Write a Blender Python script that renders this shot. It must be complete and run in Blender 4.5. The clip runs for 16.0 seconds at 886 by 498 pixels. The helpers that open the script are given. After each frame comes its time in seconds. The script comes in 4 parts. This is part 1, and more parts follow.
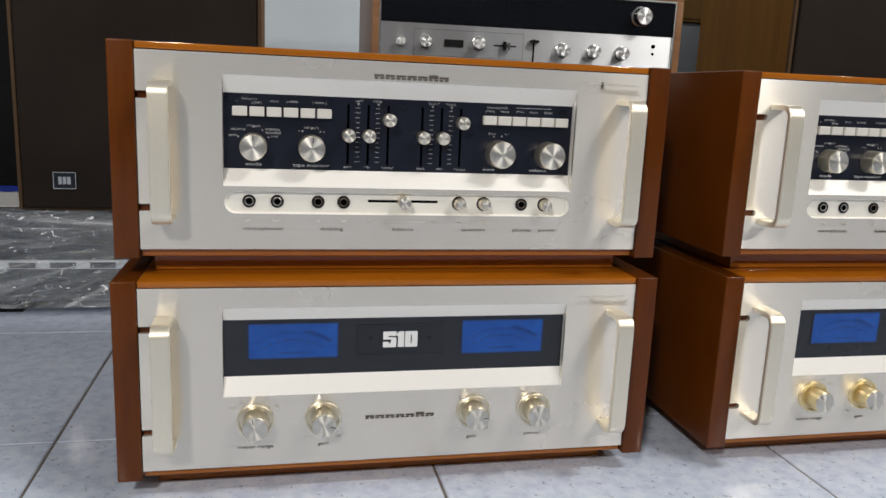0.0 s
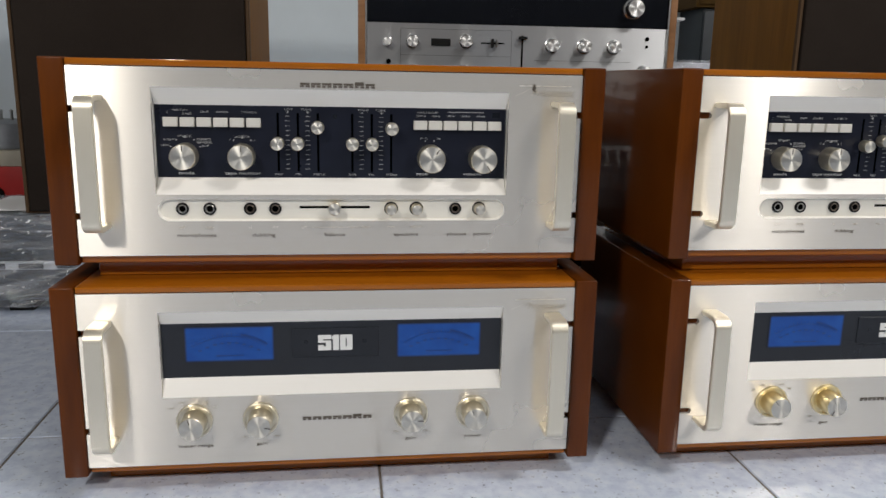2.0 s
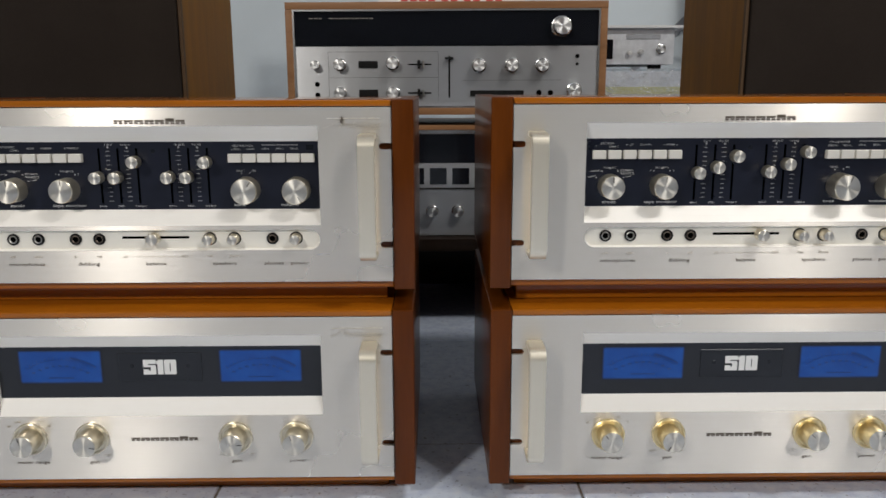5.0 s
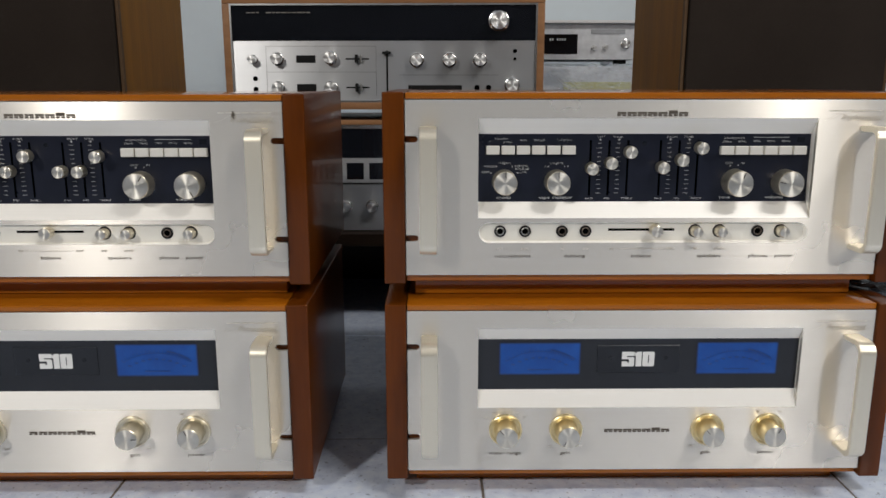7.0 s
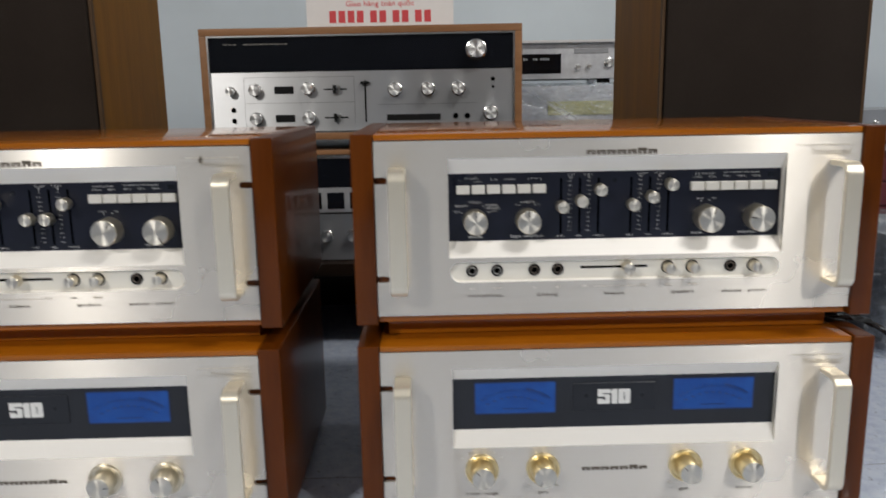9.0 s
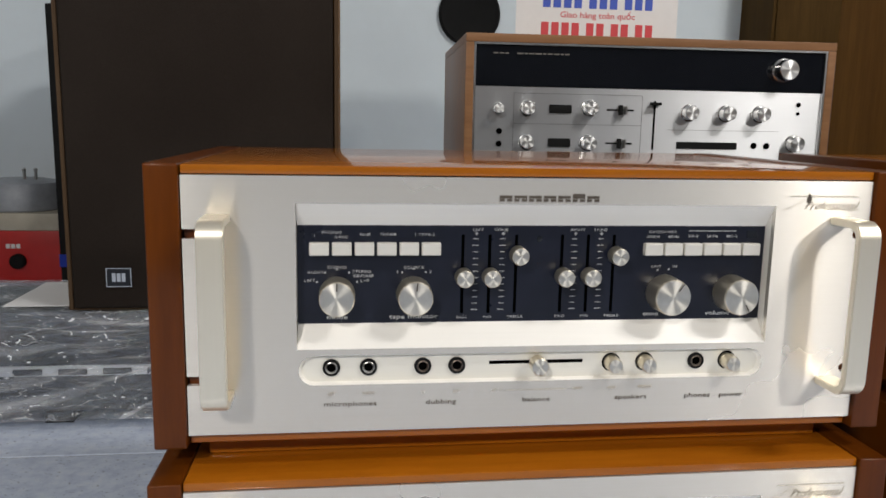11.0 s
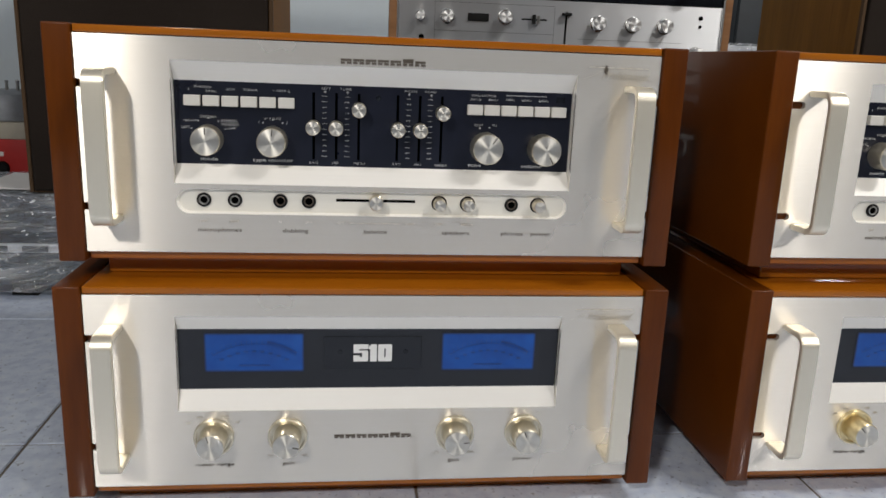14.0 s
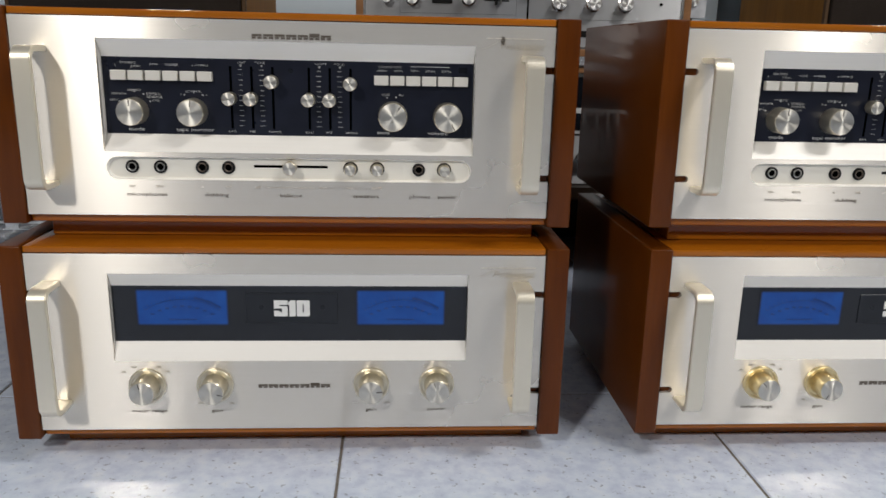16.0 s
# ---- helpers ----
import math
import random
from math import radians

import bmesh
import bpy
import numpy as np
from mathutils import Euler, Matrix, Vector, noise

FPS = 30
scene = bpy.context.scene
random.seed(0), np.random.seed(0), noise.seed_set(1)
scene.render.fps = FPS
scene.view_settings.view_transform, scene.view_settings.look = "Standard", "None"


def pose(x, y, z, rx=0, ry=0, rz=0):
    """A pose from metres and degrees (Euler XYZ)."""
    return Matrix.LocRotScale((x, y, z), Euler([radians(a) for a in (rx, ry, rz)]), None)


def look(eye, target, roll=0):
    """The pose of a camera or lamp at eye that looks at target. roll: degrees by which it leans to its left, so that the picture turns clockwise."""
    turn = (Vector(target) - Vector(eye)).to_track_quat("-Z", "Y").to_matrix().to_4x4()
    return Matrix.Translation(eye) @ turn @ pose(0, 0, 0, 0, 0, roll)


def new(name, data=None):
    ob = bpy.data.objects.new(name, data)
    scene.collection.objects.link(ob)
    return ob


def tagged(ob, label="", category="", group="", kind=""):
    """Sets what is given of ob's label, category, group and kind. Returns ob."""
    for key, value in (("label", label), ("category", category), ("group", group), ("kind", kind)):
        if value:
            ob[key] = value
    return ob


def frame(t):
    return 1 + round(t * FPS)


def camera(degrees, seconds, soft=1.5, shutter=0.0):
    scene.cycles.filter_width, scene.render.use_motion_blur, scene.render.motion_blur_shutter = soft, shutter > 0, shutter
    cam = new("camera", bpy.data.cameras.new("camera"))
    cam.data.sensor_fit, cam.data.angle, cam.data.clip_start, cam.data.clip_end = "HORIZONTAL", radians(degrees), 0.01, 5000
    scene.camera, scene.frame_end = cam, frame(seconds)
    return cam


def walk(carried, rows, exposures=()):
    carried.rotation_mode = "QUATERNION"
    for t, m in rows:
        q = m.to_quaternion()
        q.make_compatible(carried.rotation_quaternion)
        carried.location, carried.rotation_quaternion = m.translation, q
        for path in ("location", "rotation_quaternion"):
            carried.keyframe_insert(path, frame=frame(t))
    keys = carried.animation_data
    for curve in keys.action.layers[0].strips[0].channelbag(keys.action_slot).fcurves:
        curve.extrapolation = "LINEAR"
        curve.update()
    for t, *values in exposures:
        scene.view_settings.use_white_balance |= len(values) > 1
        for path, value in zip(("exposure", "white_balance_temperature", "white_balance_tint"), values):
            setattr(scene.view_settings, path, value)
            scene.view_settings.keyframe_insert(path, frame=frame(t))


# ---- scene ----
cam = camera(59.6, 16.0, shutter=0.35)
PATH = [
    (0, (-0.011, -0.036, 0.389), (0.407, 1.88, -0.004), 2.5),
    (0.5, (0.023, -0.044, 0.393), (0.398, 1.878, -0.009), 2.2),
    (1, (0.049, -0.05, 0.396), (0.383, 1.878, -0.017), 1.9),
    (1.5, (0.08, -0.059, 0.404), (0.374, 1.875, -0.014), 1.5),
    (2, (0.118, -0.06, 0.407), (0.367, 1.879, -0.014), 1.1),
    (2.5, (0.162, -0.054, 0.414), (0.351, 1.892, -0.005), 0.7),
    (3, (0.196, -0.053, 0.414), (0.316, 1.9, -0.001), 0.4),
    (3.5, (0.245, -0.075, 0.431), (0.306, 1.882, 0.022), 0.1),
    (4, (0.305, -0.085, 0.435), (0.329, 1.874, 0.03), -0.2),
    (6.5, (0.473, -0.078, 0.434), (0.496, 1.878, 0.015), -0.1),
    (7, (0.5, -0.083, 0.435), (0.522, 1.871, 0.013), 0.0),
    (7.5, (0.52, -0.082, 0.435), (0.536, 1.872, 0.007), -0.0),
    (8, (0.54, -0.081, 0.436), (0.553, 1.873, 0.008), -0.2),
    (8.5, (0.561, -0.073, 0.434), (0.581, 1.883, 0.017), -0.6),
    (9, (0.525, -0.073, 0.463), (0.558, 1.888, 0.069), -1.0),
    (9.5, (0.318, -0.017, 0.512), (0.366, 1.952, 0.165), -1.8),
    (9.7, (0.217, 0.023, 0.514), (0.272, 1.996, 0.193), -1.6),
    (11.8, (-0.041, 0.207, 0.424), (0.306, 2.146, 0.082), 2.3),
    (12, (-0.03, 0.209, 0.424), (0.322, 2.146, 0.073), 2.4),
    (12.5, (-0.004, 0.195, 0.426), (0.335, 2.13, 0.049), 2.2),
    (13, (0.032, 0.141, 0.428), (0.341, 2.075, 0.021), 2.1),
    (13.5, (0.069, 0.081, 0.418), (0.34, 2.012, -0.022), 2.1),
    (14, (0.087, 0.035, 0.406), (0.322, 1.964, -0.068), 2.3),
    (14.5, (0.099, 0.023, 0.398), (0.302, 1.948, -0.106), 2.5),
    (15, (0.119, 0.023, 0.418), (0.304, 1.942, -0.112), 2.8),
    (15.5, (0.144, -0.009, 0.421), (0.342, 1.906, -0.122), 2.7),
    (16, (0.203, -0.028, 0.394), (0.332, 1.904, -0.104), 1.3),
]
walk(cam, [(t, look(eye, target, roll)) for t, eye, target, roll in PATH],
     exposures=[(0.0, 0.10), (2.0, -0.06), (4.0, -0.10), (7.0, -0.12), (9.0, -0.11), (9.5, 0.14), (12.0, 0.08), (13.2, 0.06), (14.0, -0.08), (16.0, -0.12)])

# ---- world and lamps ----
world = bpy.data.worlds.new("room_world")
scene.world = world
world.use_nodes = True
world.node_tree.nodes["Background"].inputs[0].default_value = (0.75, 0.85, 1.0, 1)
world.node_tree.nodes["Background"].inputs[1].default_value = 0.01
scene.view_settings.exposure = 0.0


def ceiling_lamp(name, at, toward, power, sx, sy, colour):
    d = bpy.data.lights.new(name, "AREA")
    d.shape, d.size, d.size_y, d.energy, d.color = "RECTANGLE", sx, sy, power, colour
    ob = new(name, d)
    ob.matrix_world = look(at, toward)
    return ob


ceiling_lamp("room_light", (-0.85, -1.30, 1.66), (0.0, 0.7, 0.2), 26.5, 0.19, 0.16, (1.0, 0.955, 0.90))
ceiling_lamp("room_light", (2.15, -1.60, 1.80), (0.9, 0.7, 0.2), 17.5, 0.19, 0.16, (1.0, 0.955, 0.90))
ceiling_lamp("ceiling_light", (2.0, -0.45, 2.86), (0.8, 2.75, 0.9), 48, 0.9, 0.25, (1.0, 0.97, 0.94))


# ---- materials ----
def material(name):
    m = bpy.data.materials.new(name)
    m.use_nodes = True
    nt = m.node_tree
    return m, nt, nt.nodes["Principled BSDF"]


def setv(b, **kw):
    for k, v in kw.items():
        k = k.replace("_", " ")
        b.inputs[k].default_value = (*v, 1) if isinstance(v, tuple) and len(v) == 3 and b.inputs[k].type == "RGBA" else v


def node(nt, kind, **kw):
    n = nt.nodes.new(kind)
    for k, v in kw.items():
        if k == "scale3":
            n.inputs["Scale"].default_value = v
        elif k in n.inputs:
            n.inputs[k].default_value = v
    return n


def coords(nt, scale=(1, 1, 1)):
    tc = nt.nodes.new("ShaderNodeTexCoord")
    mp = nt.nodes.new("ShaderNodeMapping")
    mp.inputs["Scale"].default_value = scale
    nt.links.new(tc.outputs["Object"], mp.inputs["Vector"])
    return mp.outputs["Vector"]


def noise_tex(nt, vec, scale, detail=4.0, rough=0.55):
    n = nt.nodes.new("ShaderNodeTexNoise")
    n.inputs["Scale"].default_value, n.inputs["Detail"].default_value, n.inputs["Roughness"].default_value = scale, detail, rough
    nt.links.new(vec, n.inputs["Vector"])
    return n.outputs["Fac"]


def ramp(nt, fac, stops):
    r = nt.nodes.new("ShaderNodeValToRGB")
    el = r.color_ramp.elements
    while len(el) < len(stops):
        el.new(0.5)
    for e, (p, c) in zip(el, stops):
        e.position, e.color = p, (*c, 1)
    nt.links.new(fac, r.inputs["Fac"])
    return r.outputs["Color"]


def bump(nt, b, fac, strength, distance):
    n = nt.nodes.new("ShaderNodeBump")
    n.inputs["Strength"].default_value, n.inputs["Distance"].default_value = strength, distance
    nt.links.new(fac, n.inputs["Height"])
    nt.links.new(n.outputs["Normal"], b.inputs["Normal"])


def rough_from(nt, b, fac, lo, hi):
    m = nt.nodes.new("ShaderNodeMapRange")
    m.inputs["To Min"].default_value, m.inputs["To Max"].default_value = lo, hi
    nt.links.new(fac, m.inputs["Value"])
    nt.links.new(m.outputs["Result"], b.inputs["Roughness"])


def plain(name, colour, rough=0.5, metal=0.0, vary=0.12, scale=40.0, **kw):
    m, nt, b = material(name)
    setv(b, Metallic=metal, **kw)
    v = coords(nt)
    f = noise_tex(nt, v, scale)
    lo = tuple(c * (1 - vary) for c in colour)
    hi = tuple(min(1, c * (1 + vary)) for c in colour)
    nt.links.new(ramp(nt, f, [(0.3, lo), (0.7, hi)]), b.inputs["Base Color"])
    rough_from(nt, b, noise_tex(nt, v, scale * 0.4), rough * 0.85, min(1, rough * 1.15))
    return m


def brushed(name, colour, rough, along, aniso=0.75, metal=0.85, grain=(6, 6, 900)):
    """Brushed metal; the highlight spreads along the direction given."""
    m, nt, b = material(name)
    setv(b, Metallic=metal, Anisotropic=aniso)
    v = coords(nt, grain)
    f = noise_tex(nt, v, 1.0, 3.0)
    cloud = noise_tex(nt, coords(nt), 9.0, 3.0)
    lo, hi = tuple(c * 0.985 for c in colour), tuple(min(1, c * 1.012) for c in colour)
    nt.links.new(ramp(nt, f, [(0.3, lo), (0.7, hi)]), b.inputs["Base Color"])
    rough_from(nt, b, cloud, rough * 0.93, rough * 1.07)
    c = nt.nodes.new("ShaderNodeCombineXYZ")
    for i in range(3):
        c.inputs[i].default_value = along[i]
    nt.links.new(c.outputs["Vector"], b.inputs["Tangent"])
    return m


def spun(name, colour, rough=0.22):
    """Metal turned on a lathe: the highlight runs out from the middle."""
    m, nt, b = material(name)
    setv(b, Metallic=1.0, Anisotropic=0.88, Roughness=rough)
    tc = nt.nodes.new("ShaderNodeTexCoord")
    sp = nt.nodes.new("ShaderNodeSeparateXYZ")
    nt.links.new(tc.outputs["Object"], sp.inputs["Vector"])
    c = nt.nodes.new("ShaderNodeCombineXYZ")
    nt.links.new(sp.outputs["X"], c.inputs["X"])
    nt.links.new(sp.outputs["Z"], c.inputs["Z"])
    c.inputs["Y"].default_value = 0.0001
    nt.links.new(c.outputs["Vector"], b.inputs["Tangent"])
    f = noise_tex(nt, tc.outputs["Object"], 300.0)
    nt.links.new(ramp(nt, f, [(0.3, tuple(x * 0.93 for x in colour)), (0.7, colour)]), b.inputs["Base Color"])
    return m


def wood(name, dark, light, grain, gloss=0.3, coat=0.35, spec=0.2):
    m, nt, b = material(name)
    v = coords(nt, grain)
    f = noise_tex(nt, v, 1.0, 6.0, 0.6)
    fine = noise_tex(nt, coords(nt, tuple(g * 6 for g in grain)), 1.0, 3.0)
    mx = nt.nodes.new("ShaderNodeMix")
    mx.inputs[0].default_value = 0.3
    nt.links.new(f, mx.inputs[2])
    nt.links.new(fine, mx.inputs[3])
    mid = tuple((a + c) / 2 for a, c in zip(dark, light))
    nt.links.new(ramp(nt, mx.outputs[0], [(0.3, dark), (0.5, mid), (0.68, light)]), b.inputs["Base Color"])
    rough_from(nt, b, f, gloss * 0.85, gloss * 1.2)
    setv(b, Coat_Weight=coat, Coat_Roughness=0.06, Specular_IOR_Level=spec)
    bump(nt, b, fine, 0.08, 0.0004)
    return m


M_PLATE = brushed("champagne_brushed_aluminium", (0.89, 0.84, 0.755), 0.27, (0.03, 0.05, 1), 1.0, 0.68)
M_BEVEL = brushed("champagne_bevel_aluminium", (0.93, 0.905, 0.85), 0.5, (0.03, 0.05, 1), 0.1, 0.15)
M_HANDLE = brushed("champagne_handle_aluminium", (0.85, 0.79, 0.655), 0.38, (0.9, 0.3, 0.31), 0.0, 0.75, (300, 300, 6))
M_TRAY = brushed("cream_tray_aluminium", (0.90, 0.865, 0.77), 0.45, (0.03, 0.05, 1), 0.2, 0.25)
M_SPUN = spun("spun_champagne_face", (0.82, 0.785, 0.705), 0.48)
M_KNOBSIDE = plain("satin_champagne_metal", (0.80, 0.73, 0.58), 0.30, 0.9, 0.04, 200)
M_PALEGOLD = plain("pale_champagne_anodised_metal", (0.74, 0.68, 0.54), 0.32, 0.85, 0.04, 200)
M_GOLDSIDE = plain("gold_anodised_metal", (0.84, 0.705, 0.41), 0.32, 0.85, 0.04, 200)
# Side wood carries shade in its base colour: darkened because the sides get less light.
M_SIDEWOOD = wood("shaded_red_brown_lacquered_wood", (0.074, 0.0165, 0.001), (0.134, 0.034, 0.002), (28, 3, 3), 0.34, 0.28, 0.13)
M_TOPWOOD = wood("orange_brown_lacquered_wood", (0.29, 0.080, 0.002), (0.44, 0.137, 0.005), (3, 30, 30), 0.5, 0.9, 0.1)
M_BLACKPANEL = plain("blue_black_panel_enamel", (0.009, 0.011, 0.021), 0.29, 0.0, 0.1, 60, Specular_IOR_Level=0.35)
M_SMOKE = plain("smoked_meter_window", (0.014, 0.016, 0.021), 0.14, 0.0, 0.1, 20)
M_SMOKE2 = plain("dark_grey_badge_plate", (0.011, 0.013, 0.018), 0.3, 0.0, 0.1, 20)


def dial_material():
    """Deep blue dial; its soft dark rim behind the smoked window is shade painted in."""
    m, nt, b = material("deep_blue_meter_dial")
    tc = nt.nodes.new("ShaderNodeTexCoord")
    sp = nt.nodes.new("ShaderNodeSeparateXYZ")
    nt.links.new(tc.outputs["Object"], sp.inputs["Vector"])
    facs = []
    for axis, half in (("X", 0.0433), ("Z", 0.0185)):
        ab = nt.nodes.new("ShaderNodeMath")
        ab.operation = "ABSOLUTE"
        nt.links.new(sp.outputs[axis], ab.inputs[0])
        mr = nt.nodes.new("ShaderNodeMapRange")
        mr.interpolation_type = "SMOOTHSTEP"
        mr.inputs["From Min"].default_value, mr.inputs["From Max"].default_value = half, half - 0.0034
        nt.links.new(ab.outputs[0], mr.inputs["Value"])
        facs.append(mr.outputs["Result"])
    mul = nt.nodes.new("ShaderNodeMath")
    mul.operation = "MULTIPLY"
    nt.links.new(facs[0], mul.inputs[0])
    nt.links.new(facs[1], mul.inputs[1])
    n = ramp(nt, noise_tex(nt, tc.outputs["Object"], 45.0), [(0.3, (0.0035, 0.055, 0.29)), (0.7, (0.006, 0.078, 0.37))])
    mx = nt.nodes.new("ShaderNodeMix")
    mx.data_type = "RGBA"
    nt.links.new(mul.outputs[0], mx.inputs[0])
    mx.inputs[6].default_value = (0.012, 0.015, 0.022, 1)
    nt.links.new(n, mx.inputs[7])
    nt.links.new(mx.outputs[2], b.inputs["Base Color"])
    setv(b, Roughness=0.2)
    return m


M_BLUE = dial_material()
M_BLUEINK = plain("dark_blue_dial_ink", (0.003, 0.040, 0.205), 0.5, 0.0)
M_WHITE = plain("white_silkscreen_ink", (0.72, 0.72, 0.70), 0.5, 0.0, 0.04)
M_SILVERINK = plain("bright_silver_numeral", (0.82, 0.82, 0.80), 0.4, 0.0, 0.04)
M_DARKINK = plain("brown_black_ink", (0.075, 0.060, 0.045), 0.6, 0.0)
M_GREYINK = plain("faded_grey_ink", (0.48, 0.44, 0.37), 0.6, 0.0)
M_SCRIPTINK = plain("pale_brown_script_ink", (0.37, 0.335, 0.27), 0.6, 0.0)
M_PALEINK = plain("very_pale_ink", (0.62, 0.58, 0.51), 0.6, 0.0)
M_BUTTON = plain("ivory_button_metal", (0.80, 0.77, 0.70), 0.35, 0.3, 0.03)
M_HOLE = plain("black_cavity", (0.0015, 0.0015, 0.0015), 0.9, Specular_IOR_Level=0.0)
M_CHASSIS = plain("black_steel_chassis", (0.02, 0.02, 0.02), 0.5)
M_RUBBER = plain("black_rubber", (0.010, 0.010, 0.010), 0.8, Specular_IOR_Level=0.15)
M_DULLSTEEL = plain("dull_bronze_jack_metal", (0.16, 0.13, 0.11), 0.4, 1.0)
M_STEEL = plain("nickel_jack_metal", (0.45, 0.44, 0.42), 0.3, 1.0)


# ---- mesh helpers ----
def box(bm, x0, x1, y0, y1, z0, z1):
    v = [bm.verts.new(p) for p in ((x0, y0, z0), (x1, y0, z0), (x1, y1, z0), (x0, y1, z0), (x0, y0, z1), (x1, y0, z1), (x1, y1, z1), (x0, y1, z1))]
    for f in ((3, 2, 1, 0), (4, 5, 6, 7), (0, 1, 5, 4), (1, 2, 6, 5), (2, 3, 7, 6), (3, 0, 4, 7)):
        bm.faces.new([v[i] for i in f])
    return v


def lathe(bm, profile, n=40, c=(0, 0, 0)):
    """Turns (radius, y) pairs round the y axis; y runs away from the viewer."""
    rings = []
    for r, y in profile:
        if r < 1e-6:
            rings.append([bm.verts.new((c[0], c[1] + y, c[2]))])
        else:
            rings.append([bm.verts.new((c[0] + r * math.cos(2 * math.pi * i / n), c[1] + y, c[2] + r * math.sin(2 * math.pi * i / n))) for i in range(n)])
    for a, b in zip(rings, rings[1:]):
        for i in range(n):
            j = (i + 1) % n
            q = [a[i % len(a)], a[j % len(a)], b[j % len(b)], b[i % len(b)]]
            u = []
            for w in q:
                if w not in u:
                    u.append(w)
            if len(u) > 2:
                bm.faces.new(u)
    bmesh.ops.recalc_face_normals(bm, faces=bm.faces)


def bevelled(bm, width, segments=2):
    bmesh.ops.bevel(bm, geom=list(bm.edges), offset=width, segments=segments, profile=0.6, affect="EDGES")
    return bm


def mesh_of(name, bm, mat, smooth=False):
    me = bpy.data.meshes.new(name)
    bm.to_mesh(me)
    bm.free()
    me.materials.append(mat)
    if smooth:
        me.shade_smooth()
        me.set_sharp_from_angle(angle=radians(35))
    return me


def part(name, bm, mat, parent=None, label="", at=(0, 0, 0), smooth=False):
    me = bm if isinstance(bm, bpy.types.Mesh) else mesh_of(name, bm, mat, smooth)
    ob = new(name, me)
    ob.location = at
    ob.parent = parent
    if label:
        ob["label"] = label
    return ob


def boxpart(name, dims, mat, parent=None, label="", bev=0.0, seg=2, at=(0, 0, 0)):
    bm = bmesh.new()
    box(bm, *dims)
    if bev:
        bevelled(bm, bev, seg)
    return part(name, bm, mat, parent, label, at, smooth=bev > 0)


def thing(name, at, label, category, group="", yaw=0):
    ob = new(name)
    ob.empty_display_size = 0.05
    ob.matrix_basis = pose(*at, 0, 0, yaw)
    return tagged(ob, label, category, group)


def pierced(outer, holes, y0, y1):
    """A flat sheet in x and z with openings, from y0 to y1."""
    bm = bmesh.new()
    edges = []
    for loop in (outer, *holes):
        vs = [bm.verts.new((x, y0, z)) for x, z in loop]
        edges += [bm.edges.new((vs[i], vs[(i + 1) % len(vs)])) for i in range(len(vs))]
    bmesh.ops.triangle_fill(bm, use_beauty=True, use_dissolve=False, edges=edges)
    made = bmesh.ops.extrude_face_region(bm, geom=list(bm.faces))
    bmesh.ops.translate(bm, vec=(0, y1 - y0, 0), verts=[g for g in made["geom"] if isinstance(g, bmesh.types.BMVert)])
    bmesh.ops.recalc_face_normals(bm, faces=bm.faces)
    return bm


def rect(x0, x1, z0, z1):
    return [(x0, z0), (x1, z0), (x1, z1), (x0, z1)]


def stadium(x0, x1, z0, z1, n=10):
    r, zc = (z1 - z0) / 2, (z0 + z1) / 2
    p = [(x1 - r + r * math.cos(a), zc + r * math.sin(a)) for a in [-math.pi / 2 + math.pi * i / n for i in range(n + 1)]]
    return p + [(x0 + r + r * math.cos(a), zc + r * math.sin(a)) for a in [math.pi / 2 + math.pi * i / n for i in range(n + 1)]]


TEXTS = {}


def text_mesh(words, size, bold=0.0, stretch=1.0, extrude=0.0001, shear=0.0):
    key = (words, size, bold, stretch, shear)
    if key not in TEXTS:
        cu = bpy.data.curves.new("lettering", "FONT")
        cu.body, cu.size, cu.align_x, cu.align_y = words, size, "CENTER", "CENTER"
        cu.offset, cu.resolution_u, cu.extrude, cu.shear = bold, 2, extrude, shear
        tmp = new("lettering", cu)
        bpy.context.view_layer.update()
        me = bpy.data.meshes.new_from_object(tmp.evaluated_get(bpy.context.evaluated_depsgraph_get()))
        bpy.data.objects.remove(tmp)
        me.transform(Matrix.Rotation(math.pi / 2, 4, "X") @ Matrix.Diagonal((stretch, 1, 1, 1)))
        TEXTS[key] = me
    return TEXTS[key]


def lettering(words, x, y, z, size, mat, parent, name="lettering", bold=0.0, stretch=1.0, shear=0.0):
    me = text_mesh(words, size, bold, stretch, 0.0001, shear)
    if not me.materials:
        me.materials.append(mat)
    elif me.materials[0] != mat:
        me = me.copy()
        me.materials[0] = mat
    ob = new(name, me)
    ob.location = (x, y, z)
    ob.parent = parent
    return ob


def ribbon(bm, pts, w, y):
    for (x0, z0), (x1, z1) in zip(pts, pts[1:]):
        dx, dz = x1 - x0, z1 - z0
        n = math.hypot(dx, dz) or 1
        ox, oz = -dz / n * w / 2, dx / n * w / 2
        vs = [bm.verts.new(p) for p in ((x0 - ox, y, z0 - oz), (x1 - ox, y, z1 - oz), (x1 + ox, y, z1 + oz), (x0 + ox, y, z0 + oz))]
        bm.faces.new(vs)


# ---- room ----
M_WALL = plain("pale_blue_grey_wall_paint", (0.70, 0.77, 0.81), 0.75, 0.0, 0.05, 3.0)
# Unseen walls and ceiling, greyed to hold down the bounced fill light.
M_ROOMWALL = plain("low_bounce_grey_wall", (0.38, 0.38, 0.365), 0.8, 0.0, 0.04, 3.0)
M_CEIL = plain("low_bounce_grey_ceiling", (0.5, 0.5, 0.5), 0.85, 0.0, 0.03, 3.0)
M_GROUT = plain("grey_brown_grout", (0.16, 0.14, 0.12), 0.85, 0.0, 0.2, 80)


